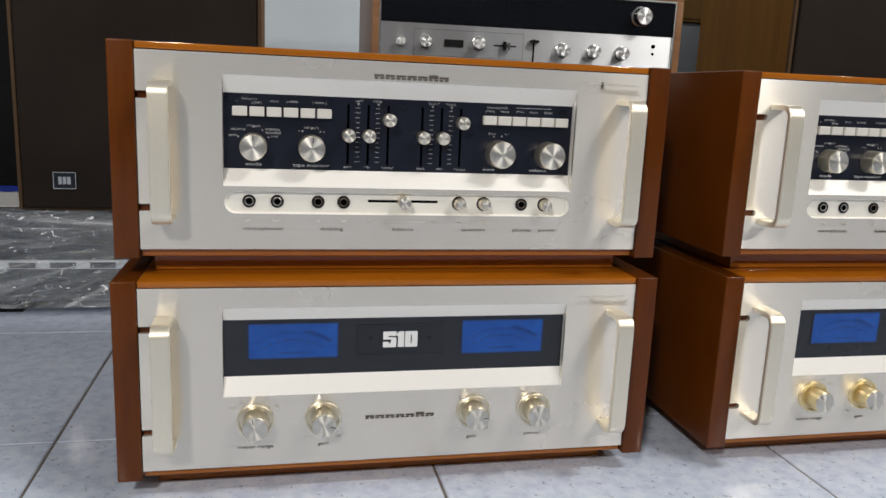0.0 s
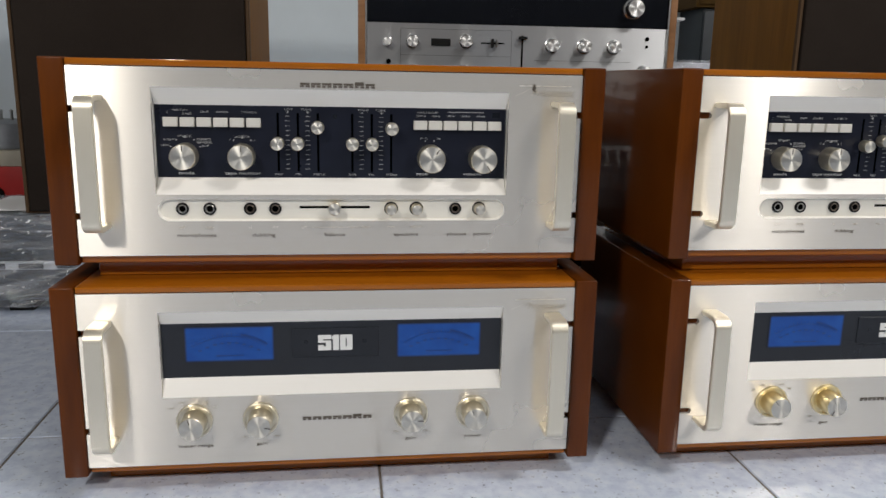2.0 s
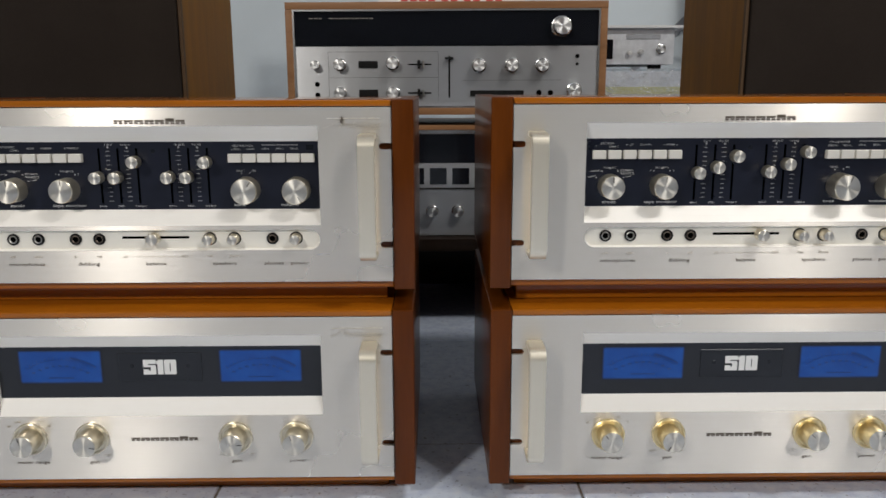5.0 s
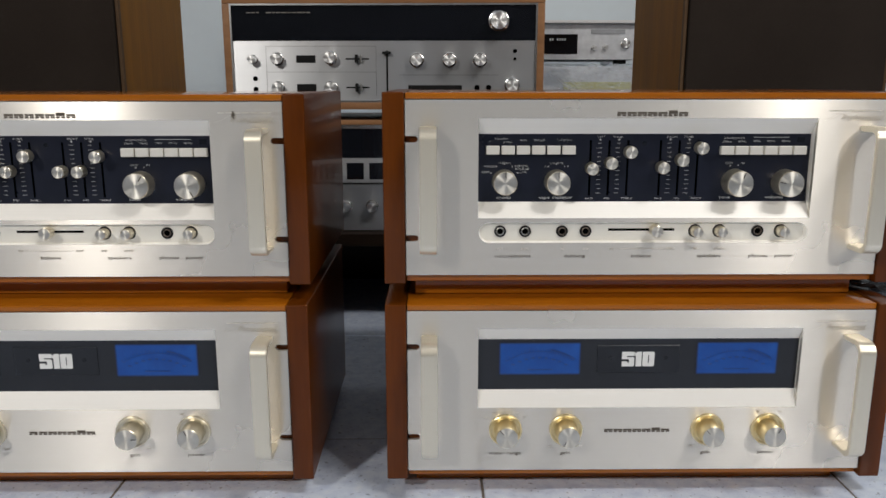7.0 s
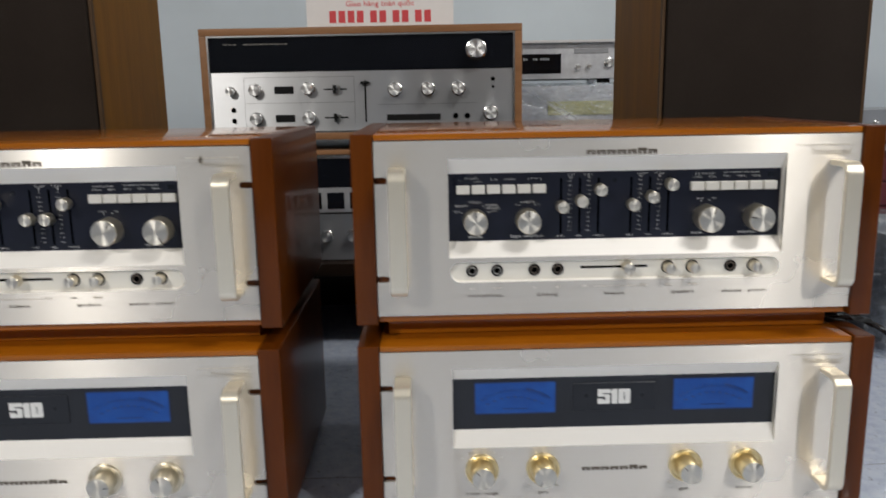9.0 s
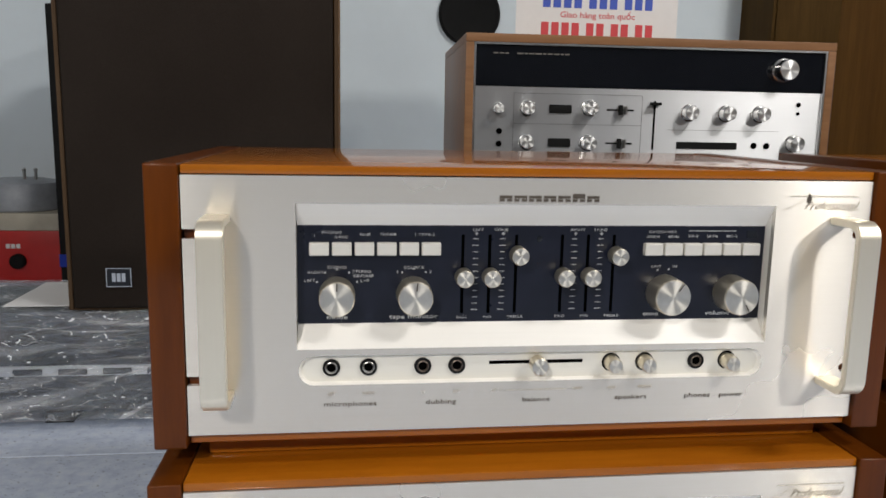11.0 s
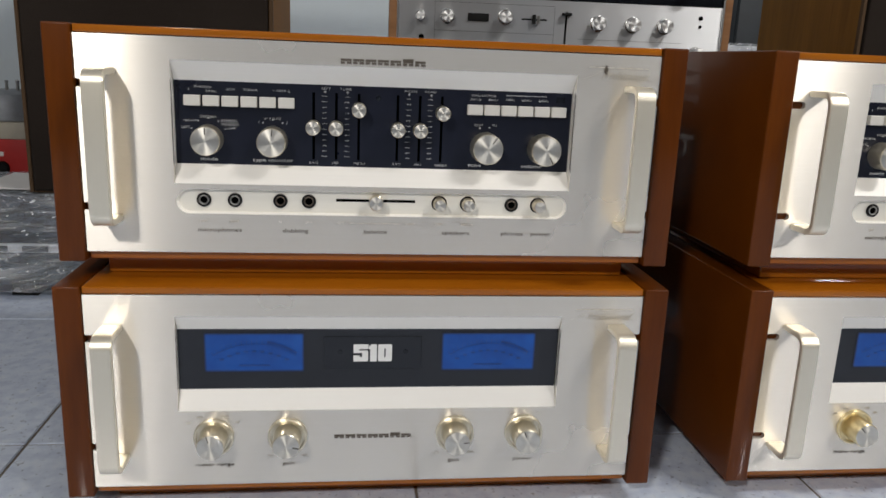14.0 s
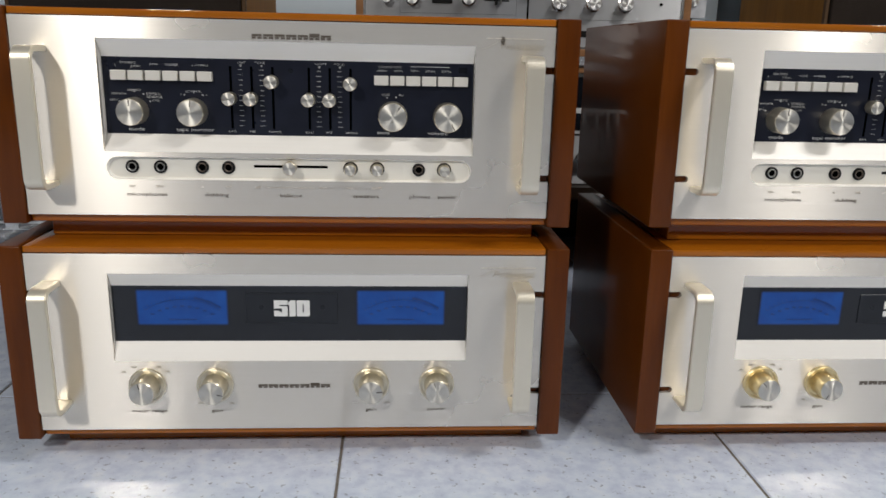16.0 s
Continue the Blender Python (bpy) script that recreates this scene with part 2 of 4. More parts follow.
def tile_material():
    m, nt, b = material("speckled_blue_white_floor_tile")
    tc = nt.nodes.new("ShaderNodeTexCoord")
    inf = nt.nodes.new("ShaderNodeObjectInfo")
    add = nt.nodes.new("ShaderNodeVectorMath")
    nt.links.new(tc.outputs["Object"], add.inputs[0])
    nt.links.new(inf.outputs["Random"], add.inputs[1])
    mp = nt.nodes.new("ShaderNodeMapping")
    mp.inputs["Scale"].default_value = (1, 1, 1)
    nt.links.new(add.outputs["Vector"], mp.inputs["Vector"])
    v = mp.outputs["Vector"]
    cloud = noise_tex(nt, v, 60.0, 4.0, 0.6)
    fleck = noise_tex(nt, v, 190.0, 2.0, 0.5)
    base = ramp(nt, cloud, [(0.32, (0.56, 0.63, 0.79)), (0.55, (0.69, 0.765, 0.90)), (0.72, (0.76, 0.82, 0.92))])
    spots = ramp(nt, fleck, [(0.27, (0.55, 0.55, 0.56)), (0.36, (1, 1, 1))])
    mx = nt.nodes.new("ShaderNodeMix")
    mx.data_type, mx.blend_type = "RGBA", "MULTIPLY"
    mx.inputs[0].default_value = 1.0
    nt.links.new(base, mx.inputs[6])
    nt.links.new(spots, mx.inputs[7])
    nt.links.new(mx.outputs[2], b.inputs["Base Color"])
    rough_from(nt, b, cloud, 0.09, 0.19)
    bump(nt, b, noise_tex(nt, v, 14.0, 2.0), 0.05, 0.004)
    return m


M_TILE = tile_material()
RX0, RX1, RY0, RY1, RH, BACK = -2.8, 4.0, -4.6, 2.75, 2.95, 2.75
floor = tagged(boxpart("floor", (RX0, RX1, RY0, RY1, -0.10, -0.0015), M_GROUT), "speckled blue-white tiled floor with grey joints", "floor", kind="structure")
ceiling = tagged(boxpart("ceiling", (RX0, RX1, RY0, RY1, RH, RH + 0.1), M_CEIL), "unseen ceiling, greyed to limit bounce light", "ceiling", kind="structure")
tagged(boxpart("wall_north", (RX0, RX1, BACK, BACK + 0.12, 0, RH), M_WALL), "pale blue-grey painted wall", "wall", kind="structure")
tagged(boxpart("wall_south", (RX0, RX1, RY0 - 0.12, RY0, 0, RH), M_ROOMWALL), "unseen wall, greyed to limit bounce light", "wall", kind="structure")
tagged(boxpart("wall_west", (RX0 - 0.12, RX0, RY0, RY1, 0, RH), M_ROOMWALL), "unseen wall, greyed to limit bounce light", "wall", kind="structure")
tagged(boxpart("wall_east", (RX1, RX1 + 0.12, RY0, RY1, 0, RH), M_ROOMWALL), "unseen wall, greyed to limit bounce light", "wall", kind="structure")


# ---- the stacked amplifiers ----
PW, PH = 0.4826, 0.177


def front_plate(parent, z0, window, tray=None, depth=0.0070):
    """The rack-width front: rack slots at both ends, a window with sloped lips."""
    h = PW / 2
    outer = [(-h, z0)]

    def slot(side, z):
        r, inner = 0.0032, h - 0.0125
        arc = [(-(inner + r) + r * math.cos(a) + 0.0, z + r * math.sin(a)) for a in [-math.pi / 2 + math.pi * i / 6 for i in range(7)]]
        arc = [(-h, z - r), *arc, (-h, z + r)]
        return arc if side < 0 else [(-x, zz) for x, zz in arc]

    outer += [(h, z0)]
    for z in (z0 + 0.0385, z0 + 0.1385):
        outer += slot(1, z)
    outer += [(h, z0 + PH), (-h, z0 + PH)]
    for z in (z0 + 0.1385, z0 + 0.0385):
        outer += list(reversed(slot(-1, z)))
    wx, zb, zt, ib, it = window
    holes = [rect(-wx, wx, z0 + zb, z0 + zt)]
    if tray:
        holes.append(stadium(-tray[0], tray[0], z0 + tray[1], z0 + tray[2]))
    plate = part("faceplate", pierced(outer, holes, 0, 0.0045), M_PLATE, parent, "champagne brushed aluminium faceplate")
    # sloped lips above and below the window, upright cheeks at its ends
    for nm, za, zc in (("lower_lip", zb, ib), ("upper_lip", zt, it)):
        bm = bmesh.new()
        y = depth
        a = [bm.verts.new(p) for p in ((-wx, 0.0003, z0 + za), (wx, 0.0003, z0 + za), (wx - 0.0004, y, z0 + zc), (-wx + 0.0004, y, z0 + zc))]
        b2 = [bm.verts.new((v.co.x, v.co.y + 0.004, v.co.z)) for v in a]
        bm.faces.new(a)
        bm.faces.new(b2[::-1])
        for i in range(4):
            bm.faces.new((a[i], b2[i], b2[(i + 1) % 4], a[(i + 1) % 4]))
        bmesh.ops.recalc_face_normals(bm, faces=bm.faces)
        part(nm, bm, M_BEVEL, plate)
    for sgn in (-1, 1):
        bm = bmesh.new()
        xa, xb = sorted((sgn * (wx + 0.0002), sgn * (wx + 0.004)))
        box(bm, xa, xb, 0.0046, depth + 0.004, z0 + zb, z0 + zt)
        part("window_cheek", bm, M_BEVEL, plate)
    return plate, depth


def handle(parent, x, zc):
    """A bent flat bar standing out from the plate on two legs."""
    w, t, out, half, r = 0.0165, 0.0052, 0.0345, 0.0622, 0.012

    def arc(cx, cz, rad, a0, a1, n=8):
        return [(cx + rad * math.cos(a0 + (a1 - a0) * i / n), cz + rad * math.sin(a0 + (a1 - a0) * i / n)) for i in range(n + 1)]

    # profile in y (minus is toward the viewer) and z
    o = [(0.0, -half)] + arc(-out + r, -half + r, r, -math.pi / 2, -math.pi) + arc(-out + r, half - r, r, math.pi, math.pi / 2) + [(0.0, half)]
    ri = r - t + 0.001
    i_ = [(0.0, half - t)] + arc(-out + t + ri, half - t - ri, ri, math.pi / 2, math.pi) + arc(-out + t + ri, -half + t + ri, ri, math.pi, math.pi * 1.5) + [(0.0, -half + t)]
    bm = bmesh.new()
    no = len(o)
    left = [[bm.verts.new((sx * w / 2, y, z)) for y, z in o] for sx in (-1, 1)]
    inn = [[bm.verts.new((sx * w / 2, y, z)) for y, z in reversed(i_)] for sx in (-1, 1)]
    for k in range(no - 1):
        bm.faces.new((left[0][k], left[0][k + 1], left[1][k + 1], left[1][k]))
        bm.faces.new((inn[0][k], inn[1][k], inn[1][k + 1], inn[0][k + 1]))
        for s_ in (0, 1):
            bm.faces.new((left[s_][k], inn[s_][k], inn[s_][k + 1], left[s_][k + 1]))
    for k in (0, no - 1):
        bm.faces.new((left[0][k], left[1][k], inn[1][k], inn[0][k]))
    bmesh.ops.recalc_face_normals(bm, faces=bm.faces)
    hard = [e for e in bm.edges if len(e.link_faces) == 2 and e.calc_face_angle(0) > 1.2]
    bmesh.ops.bevel(bm, geom=hard, offset=0.0008, segments=2, affect="EDGES")
    part("handle", bm, M_HANDLE, parent, "satin champagne aluminium bar handle", (x, -0.0003, zc), True)


def wooden_case(parent, base, setback):
    """Side panels, boards and plinth round a plate whose lower edge is base above the support."""
    h, z0, z1 = PW / 2, base - 0.0085, base + PH + 0.0075
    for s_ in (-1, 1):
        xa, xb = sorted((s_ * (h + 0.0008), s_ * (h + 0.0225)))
        boxpart("side_panel", (xa, xb, -0.003, 0.302, z0, z1), M_SIDEWOOD, parent, "red-brown lacquered wooden side panel, colour darkened for shade", 0.0016, 3)
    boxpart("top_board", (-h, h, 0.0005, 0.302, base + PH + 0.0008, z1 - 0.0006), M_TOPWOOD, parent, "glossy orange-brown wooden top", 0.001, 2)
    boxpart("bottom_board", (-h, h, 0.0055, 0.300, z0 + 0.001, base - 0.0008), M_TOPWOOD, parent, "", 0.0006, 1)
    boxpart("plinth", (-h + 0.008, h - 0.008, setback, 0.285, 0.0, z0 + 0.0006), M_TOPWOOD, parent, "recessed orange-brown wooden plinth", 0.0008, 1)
    boxpart("chassis", (-h + 0.003, h - 0.003, 0.020, 0.296, base + 0.001, base + PH - 0.001), M_CHASSIS, parent)
    for s_ in (-1, 1):
        xa, xb = sorted((s_ * (h - 0.0145), s_ * (h - 0.0002)))
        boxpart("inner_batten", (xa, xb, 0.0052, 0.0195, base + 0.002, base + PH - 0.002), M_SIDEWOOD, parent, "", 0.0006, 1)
    return z1


def knob(parent, x, z, y, r, length, mat_side, angle=None, skirt=None, taper=0.96, mark=M_DARKINK):
    """A turned knob: spun face, satin side, a pointer line."""
    k = None
    if skirt:
        bm = bmesh.new()
        lathe(bm, [(skirt * 0.9, 0.0), (skirt, -0.0002), (skirt, -0.0032), (skirt - 0.0008, -0.0038), (skirt - 0.0022, -0.0036), (skirt - 0.0026, -0.0012), (r * 0.8, -0.0011)], 48)
        k = part("skirt", bm, mat_side, parent, "pale gold knob skirt", (x, y, z), True)
    bm = bmesh.new()
    y1 = -0.0012 if skirt else 0.0
    lathe(bm, [(r * 0.98, y1), (r, y1 - 0.001), (r * taper, y1 - length + 0.001), (r * taper - 0.0008, y1 - length), (r * taper - 0.0012, y1 - length)], 48)
    body = part("knob", bm, mat_side, parent, "", (x, y, z), True)
    bm = bmesh.new()
    lathe(bm, [(r * taper - 0.0006, y1 - length - 0.0001), (0, y1 - length - 0.0004)], 48)
    part("knob_face", bm, M_SPUN, body, "spun metal knob face")
    if angle is not None:
        a = radians(angle)
        bm = bmesh.new()
        d = Vector((math.sin(a), 0, math.cos(a)))
        n = Vector((d.z, 0, -d.x))
        yy = y1 - length - 0.0007
        q = [d * (r * 0.45) + n * 0.0004, d * (r * 0.45) - n * 0.0004, d * (r * 0.92) - n * 0.0004, d * (r * 0.92) + n * 0.0004]
        bm.faces.new([bm.verts.new((p.x, yy, p.z)) for p in q])
        part("pointer_line", bm, mark, body)
    return body


def brand_bars(parent, xc, z, y, width, height, mat):
    """A brand mark as plain wide blocks of its size, split by fine gaps."""
    n, gap = 7, width * 0.020
    w = (width - gap * (n - 1)) / n
    z0, hh = z - height / 2, height * 0.74
    for i in range(n):
        x = xc - width / 2 + i * (w + gap)
        top = z0 + (height if i == 5 else hh)
        mid = z0 + hh * 0.55
        bm = bmesh.new()
        box(bm, x, x + w, y, y + 0.0002, mid, top)
        for a, c in ((0.0, 0.40), (0.58, 1.0)):
            box(bm, x + w * a, x + w * c, y, y + 0.0002, z0, mid - hh * 0.10)
        part("brand_block", bm, mat, parent)


def script_mark(parent, x0, x1, z, y, mat2):
    """A fine handwritten flourish under a row of tiny print."""
    rnd = random.Random(5)
    w = x1 - x0
    lettering("Professional", (x0 + x1) / 2 + 0.004, y, z + 0.0005, 0.0090, M_SCRIPTINK, parent, "script_word", bold=-0.00009, stretch=0.92, shear=0.55)
    bm = bmesh.new()
    ribbon(bm, [(x0 - 0.004, z - 0.0026), (x0 + 0.004, z + 0.0004), (x0 + 0.010, z + 0.0040), (x0 + 0.014, z + 0.0046)], 0.00035, y)
    ribbon(bm, [(x0 + w * 0.62 + w * 0.38 * u / 8, z - 0.0024 + 0.0007 * math.sin(u * 0.9)) for u in range(9)], 0.00030, y)
    part("script_flourish", bm, M_SCRIPTINK, parent)
    bm = bmesh.new()
    x = x0
    while x < x1 - 0.002:
        w = rnd.uniform(0.003, 0.008)
        box(bm, x, min(x + w, x1), y - 0.0001, y + 0.0001, z + 0.0068, z + 0.0075)
        x += w + 0.0012
    tagged(part("fine_print", bm, mat2, parent), kind="stuff")


def preamplifier(at, base, sliders, balance, angles, chipped):
    label = "champagne control preamplifier in a wooden case with black panel"
    t = thing("preamplifier", at, label + (", chipped" if chipped else ""), "preamplifier", "stacked hi-fi units")
    wooden_case(t, base, 0.028)
    win = (0.1685, 0.0590, 0.1590, 0.0742, 0.1430)
    plate, d = front_plate(t, base, win, (0.1675, 0.0335, 0.0545), 0.0120)
    for s_ in (-1, 1):
        handle(t, s_ * 0.2185, base + 0.0892)
    b = base
    panel = boxpart("control_panel", (-0.1682, 0.1682, d, d + 0.003, b + 0.070, b + 0.147), M_BLACKPANEL, t, "blue-black control panel with white print")
    y = d
    yi = y - 0.0003
    # tray: a sunk oval with a sloped rim
    rim = bmesh.new()
    loops = [[rim.verts.new((x, yy, z)) for x, z in stadium(-0.1675 + o, 0.1675 - o, b + 0.0335 + o, b + 0.0545 - o)] for o, yy in ((0.0, 0.0001), (0.0014, 0.0042), (0.0014, 0.0052))]
    for la, lb in zip(loops, loops[1:]):
        for k in range(len(la)):
            rim.faces.new((la[k], la[(k + 1) % len(la)], lb[(k + 1) % len(la)], lb[k]))
    bmesh.ops.recalc_face_normals(rim, faces=rim.faces)
    part("tray_rim", rim, M_BEVEL, plate)
    part("jack_tray", pierced(stadium(-0.1665, 0.1665, b + 0.0345, b + 0.0535), [], 0.0042, 0.0056), M_TRAY, plate, "sunk cream-tinted oval tray")
    # buttons
    for i in range(6):
        boxpart("button", (-0.0066, 0.0066, -0.0055, 0.0, -0.0043, 0.0043), M_BUTTON, panel, "", 0.0005, 1, at=(-0.1535 + i * 0.0153, y, b + 0.1270))
    for i in range(6):
        boxpart("button", (-0.0066, 0.0066, -0.0055, 0.0, -0.0043, 0.0043), M_BUTTON, panel, "", 0.0005, 1, at=(0.0828 + i * 0.0147, y, b + 0.1265))
    # print
    small = 0.0031
    for words, x, z in (("1", -0.1565, 0.1362), ("PHONO", -0.1450, 0.1385), ("2/MIC", -0.1385, 0.1352), ("AUX", -0.1225, 0.1372), ("TUNER", -0.1065, 0.1372), ("1-TAPE-2", -0.0815, 0.1372),
                        ("LEFT", -0.0440, 0.1405), ("TONE", -0.0275, 0.1405), ("RIGHT", 0.0275, 0.1405), ("TONE", 0.0440, 0.1405),
                        ("CROSSOVER", 0.0905, 0.1392), ("250Hz", 0.0835, 0.1358), ("4KHz", 0.0985, 0.1358), ("30Hz", 0.1135, 0.1362), ("5KHz", 0.1280, 0.1362), ("8KHz", 0.1430, 0.1362),
                        ("LEFT", -0.1600, 0.1052), ("RIGHT", -0.1560, 0.1108), ("STEREO", -0.1415, 0.1142), ("STEREO", -0.1245, 0.1112), ("REVERSE", -0.1235, 0.1082), ("L+R", -0.1225, 0.1050),
                        ("SOURCE", -0.0885, 0.1140), ("1", -0.1000, 0.1110), ("2", -0.0770, 0.1110), ("OUT", 0.0870, 0.1140), ("IN", 0.1010, 0.1140)):
        lettering(words, x, yi, b + z - 0.0006, small * 0.9, M_WHITE, panel, bold=-0.00005, stretch=1.35)
    for x0 in (-0.0545, 0.0165):
        for words, dx in (("BASS", 0), ("MID", 0.0185), ("TREBLE", 0.0385)):
            lettering(words, x0 + dx, yi, b + 0.0775, small * 0.85, M_WHITE, panel, bold=-0.00005, stretch=1.35)
    for words, x in (("mode", -0.1415), ("tape monitor", -0.0885), ("tone", 0.0850), ("volume", 0.1360)):
        lettering(words, x, yi, b + 0.0785, 0.0044, M_WHITE, panel, bold=0.0, stretch=1.45)
    boxpart("filter_badge", (0.1545, 0.1620, y - 0.0004, y + 0.001, b + 0.1345, b + 0.1395), M_SMOKE, panel)
    bm = bmesh.new()
    for x, n in ((-0.0885, 3), (-0.1415, 5)):
        for i in range(n):
            a = radians((i - (n - 1) / 2) * 33)
            cx, cz = x + 0.0150 * math.sin(a), b + 0.0975 + 0.0150 * math.cos(a)
            box(bm, cx - 0.0005, cx + 0.0005, yi, y + 0.0001, cz - 0.0005, cz + 0.0005)
    for a in (-20, 12):
        cx, cz = 0.0935 + 0.0152 * math.sin(radians(a)), b + 0.0965 + 0.0152 * math.cos(radians(a))
        box(bm, cx - 0.0005, cx + 0.0005, yi, y + 0.0001, cz - 0.0005, cz + 0.0005)
    box(bm, 0.1100, 0.1460, yi, y + 0.0001, b + 0.1392, b + 0.1396)
    tagged(part("index_dots", bm, M_WHITE, panel), kind="stuff")
    # knobs
    for (x, z, r, ln), a in zip(((-0.1415, 0.0950, 0.0124, 0.0185), (-0.0885, 0.0950, 0.0124, 0.0185), (0.0935, 0.0942, 0.0135, 0.0190), (0.1445, 0.0940, 0.0135, 0.0190)), angles):
        knob(panel, x, b + z, y, r, ln, M_KNOBSIDE, a)
    # sliders and their scales
    for i, (x, z) in enumerate(zip((-0.0545, -0.0355, -0.0165, 0.0165, 0.0355, 0.0545), sliders)):
        boxpart("slider_slot", (x - 0.0011, x + 0.0011, y - 0.00015, y + 0.0008, b + 0.0805, b + 0.1365), M_HOLE, panel)
        bm = bmesh.new()
        lathe(bm, [(0.0022, 0), (0.0024, -0.004), (0.0058, -0.0042), (0.0062, -0.005), (0.0060, -0.0155), (0.0055, -0.0160)], 28)
        k = part("slider_knob", bm, M_KNOBSIDE, panel, "small turned metal slider knob", (x, y, b + z - 0.0011), True)
        bm = bmesh.new()
        lathe(bm, [(0.0056, -0.01605), (0, -0.0163)], 28)
        part("knob_face", bm, M_SPUN, k)
    for x in (-0.0450, -0.0260, 0.0260, 0.0450):
        bm = bmesh.new()
        for i in range(12):
            z = b + 0.0830 + i * 0.0046
            wdt = 0.0024 if i % 5 else 0.003
            box(bm, x - wdt, x + wdt * 0.6, yi, y + 0.0001, z - 0.00014, z + 0.00014)
        box(bm, x - 0.0012, x + 0.0012, yi, y + 0.0001, b + 0.1371, b + 0.1375)
        box(bm, x - 0.0002, x + 0.0002, yi - 0.00005, y + 0.0001, b + 0.1361, b + 0.1385)
        tagged(part("scale_marks", bm, M_WHITE, panel), kind="stuff")
    bm = bmesh.new()
    lathe(bm, [(0.0022, 0.0002), (0.0020, -0.0006), (0, -0.0008)], 20)
    part("indicator_lamp", bm, M_SMOKE, panel, "dark unlit indicator lens", (0.0, y, b + 0.1335), True)
    # jacks in the tray
    ty, tz = 0.0042, b + 0.0450
    for x in (-0.1455, -0.1200, -0.0822, -0.0582, 0.1182):
        bm = bmesh.new()
        lathe(bm, [(0.0060, 0.0), (0.0060, -0.0014), (0.0048, -0.0017), (0.0034, -0.0012), (0.0030, 0.0)], 32)
        j = part("jack_socket", bm, M_RUBBER, t, "black socket with a metal throat", (x, ty, tz), True)
        bm = bmesh.new()
        lathe(bm, [(0.0042, -0.00175), (0.0036, -0.0021), (0.0029, -0.0012)], 28)
        part("throat_ring", bm, M_STEEL if x < -0.1 else M_DULLSTEEL, j, "", smooth=True)
        bm = bmesh.new()
        lathe(bm, [(0.0031, -0.0003), (0, -0.0003)], 24)
        part("throat", bm, M_HOLE, j)
    for x in (0.0542, 0.0792, 0.1422):
        bm = bmesh.new()
        lathe(bm, [(0.0068, -0.0001), (0, -0.0001)], 28)
        part("shaft_hole", bm, M_HOLE, t, "", (x, ty, tz))
        knob(t, x, tz, ty, 0.0057, 0.0115, M_KNOBSIDE)
    boxpart("balance_slot", (-0.0350, 0.0330, ty - 0.0002, ty + 0.001, tz + 0.0002, tz + 0.0026), M_HOLE, t)
    bm = bmesh.new()
    lathe(bm, [(0.0030, 0), (0.0034, -0.0030), (0.0060, -0.0034), (0.0062, -0.0130), (0.0056, -0.0135)], 28)
    k = part("balance_knob", bm, M_KNOBSIDE, t, "small turned metal balance knob", (balance, ty, tz + 0.0012), True)
    bm = bmesh.new()
    lathe(bm, [(0.0057, -0.01355), (0, -0.0138)], 28)
    part("knob_face", bm, M_SPUN, k)
    for words, x in (("microphones", -0.1325), ("dubbing", -0.0695), ("balance", -0.0010), ("speakers", 0.0690), ("phones", 0.1195), ("power", 0.1455)):
        lettering(words, x, -0.0003, b + 0.0198, 0.0048, M_DARKINK, plate, stretch=1.45)
    for words, x in (("LEFT", -0.1455), ("RIGHT", -0.1200), ("IN", -0.0822), ("OUT", -0.0582), ("LEFT", -0.0310), ("RIGHT", 0.0290), ("MAIN", 0.0542), ("REMOTE", 0.0790)):
        lettering(words, x, -0.0003, b + 0.0272, 0.0027, M_GREYINK, plate)
    boxpart("balance_line", (-0.0230, 0.0210, -0.0003, 0.0001, b + 0.0270, b + 0.0273), M_GREYINK, plate)
    brand_bars(plate, 0.0030, b + 0.1638, -0.0003, 0.0700, 0.0056, M_DARKINK)
    script_mark(plate, 0.1780, 0.2330, b + 0.1590, -0.0003, M_PALEINK)
    if chipped:
        bm = bmesh.new()
        pts = [(0.0, 0.0045), (0.0016, 0.0030), (0.0022, 0.0), (0.0012, -0.0025), (0.0019, -0.0042), (0.0002, -0.0030), (-0.0016, -0.0016), (-0.0010, 0.0012)]
        bm.faces.new([bm.verts.new((x, -0.0004, z)) for x, z in pts])
        part("paint_chip", bm, M_DARKINK, plate, "dark scuffed chip", (0.1925, 0, b + 0.1640))
    return t


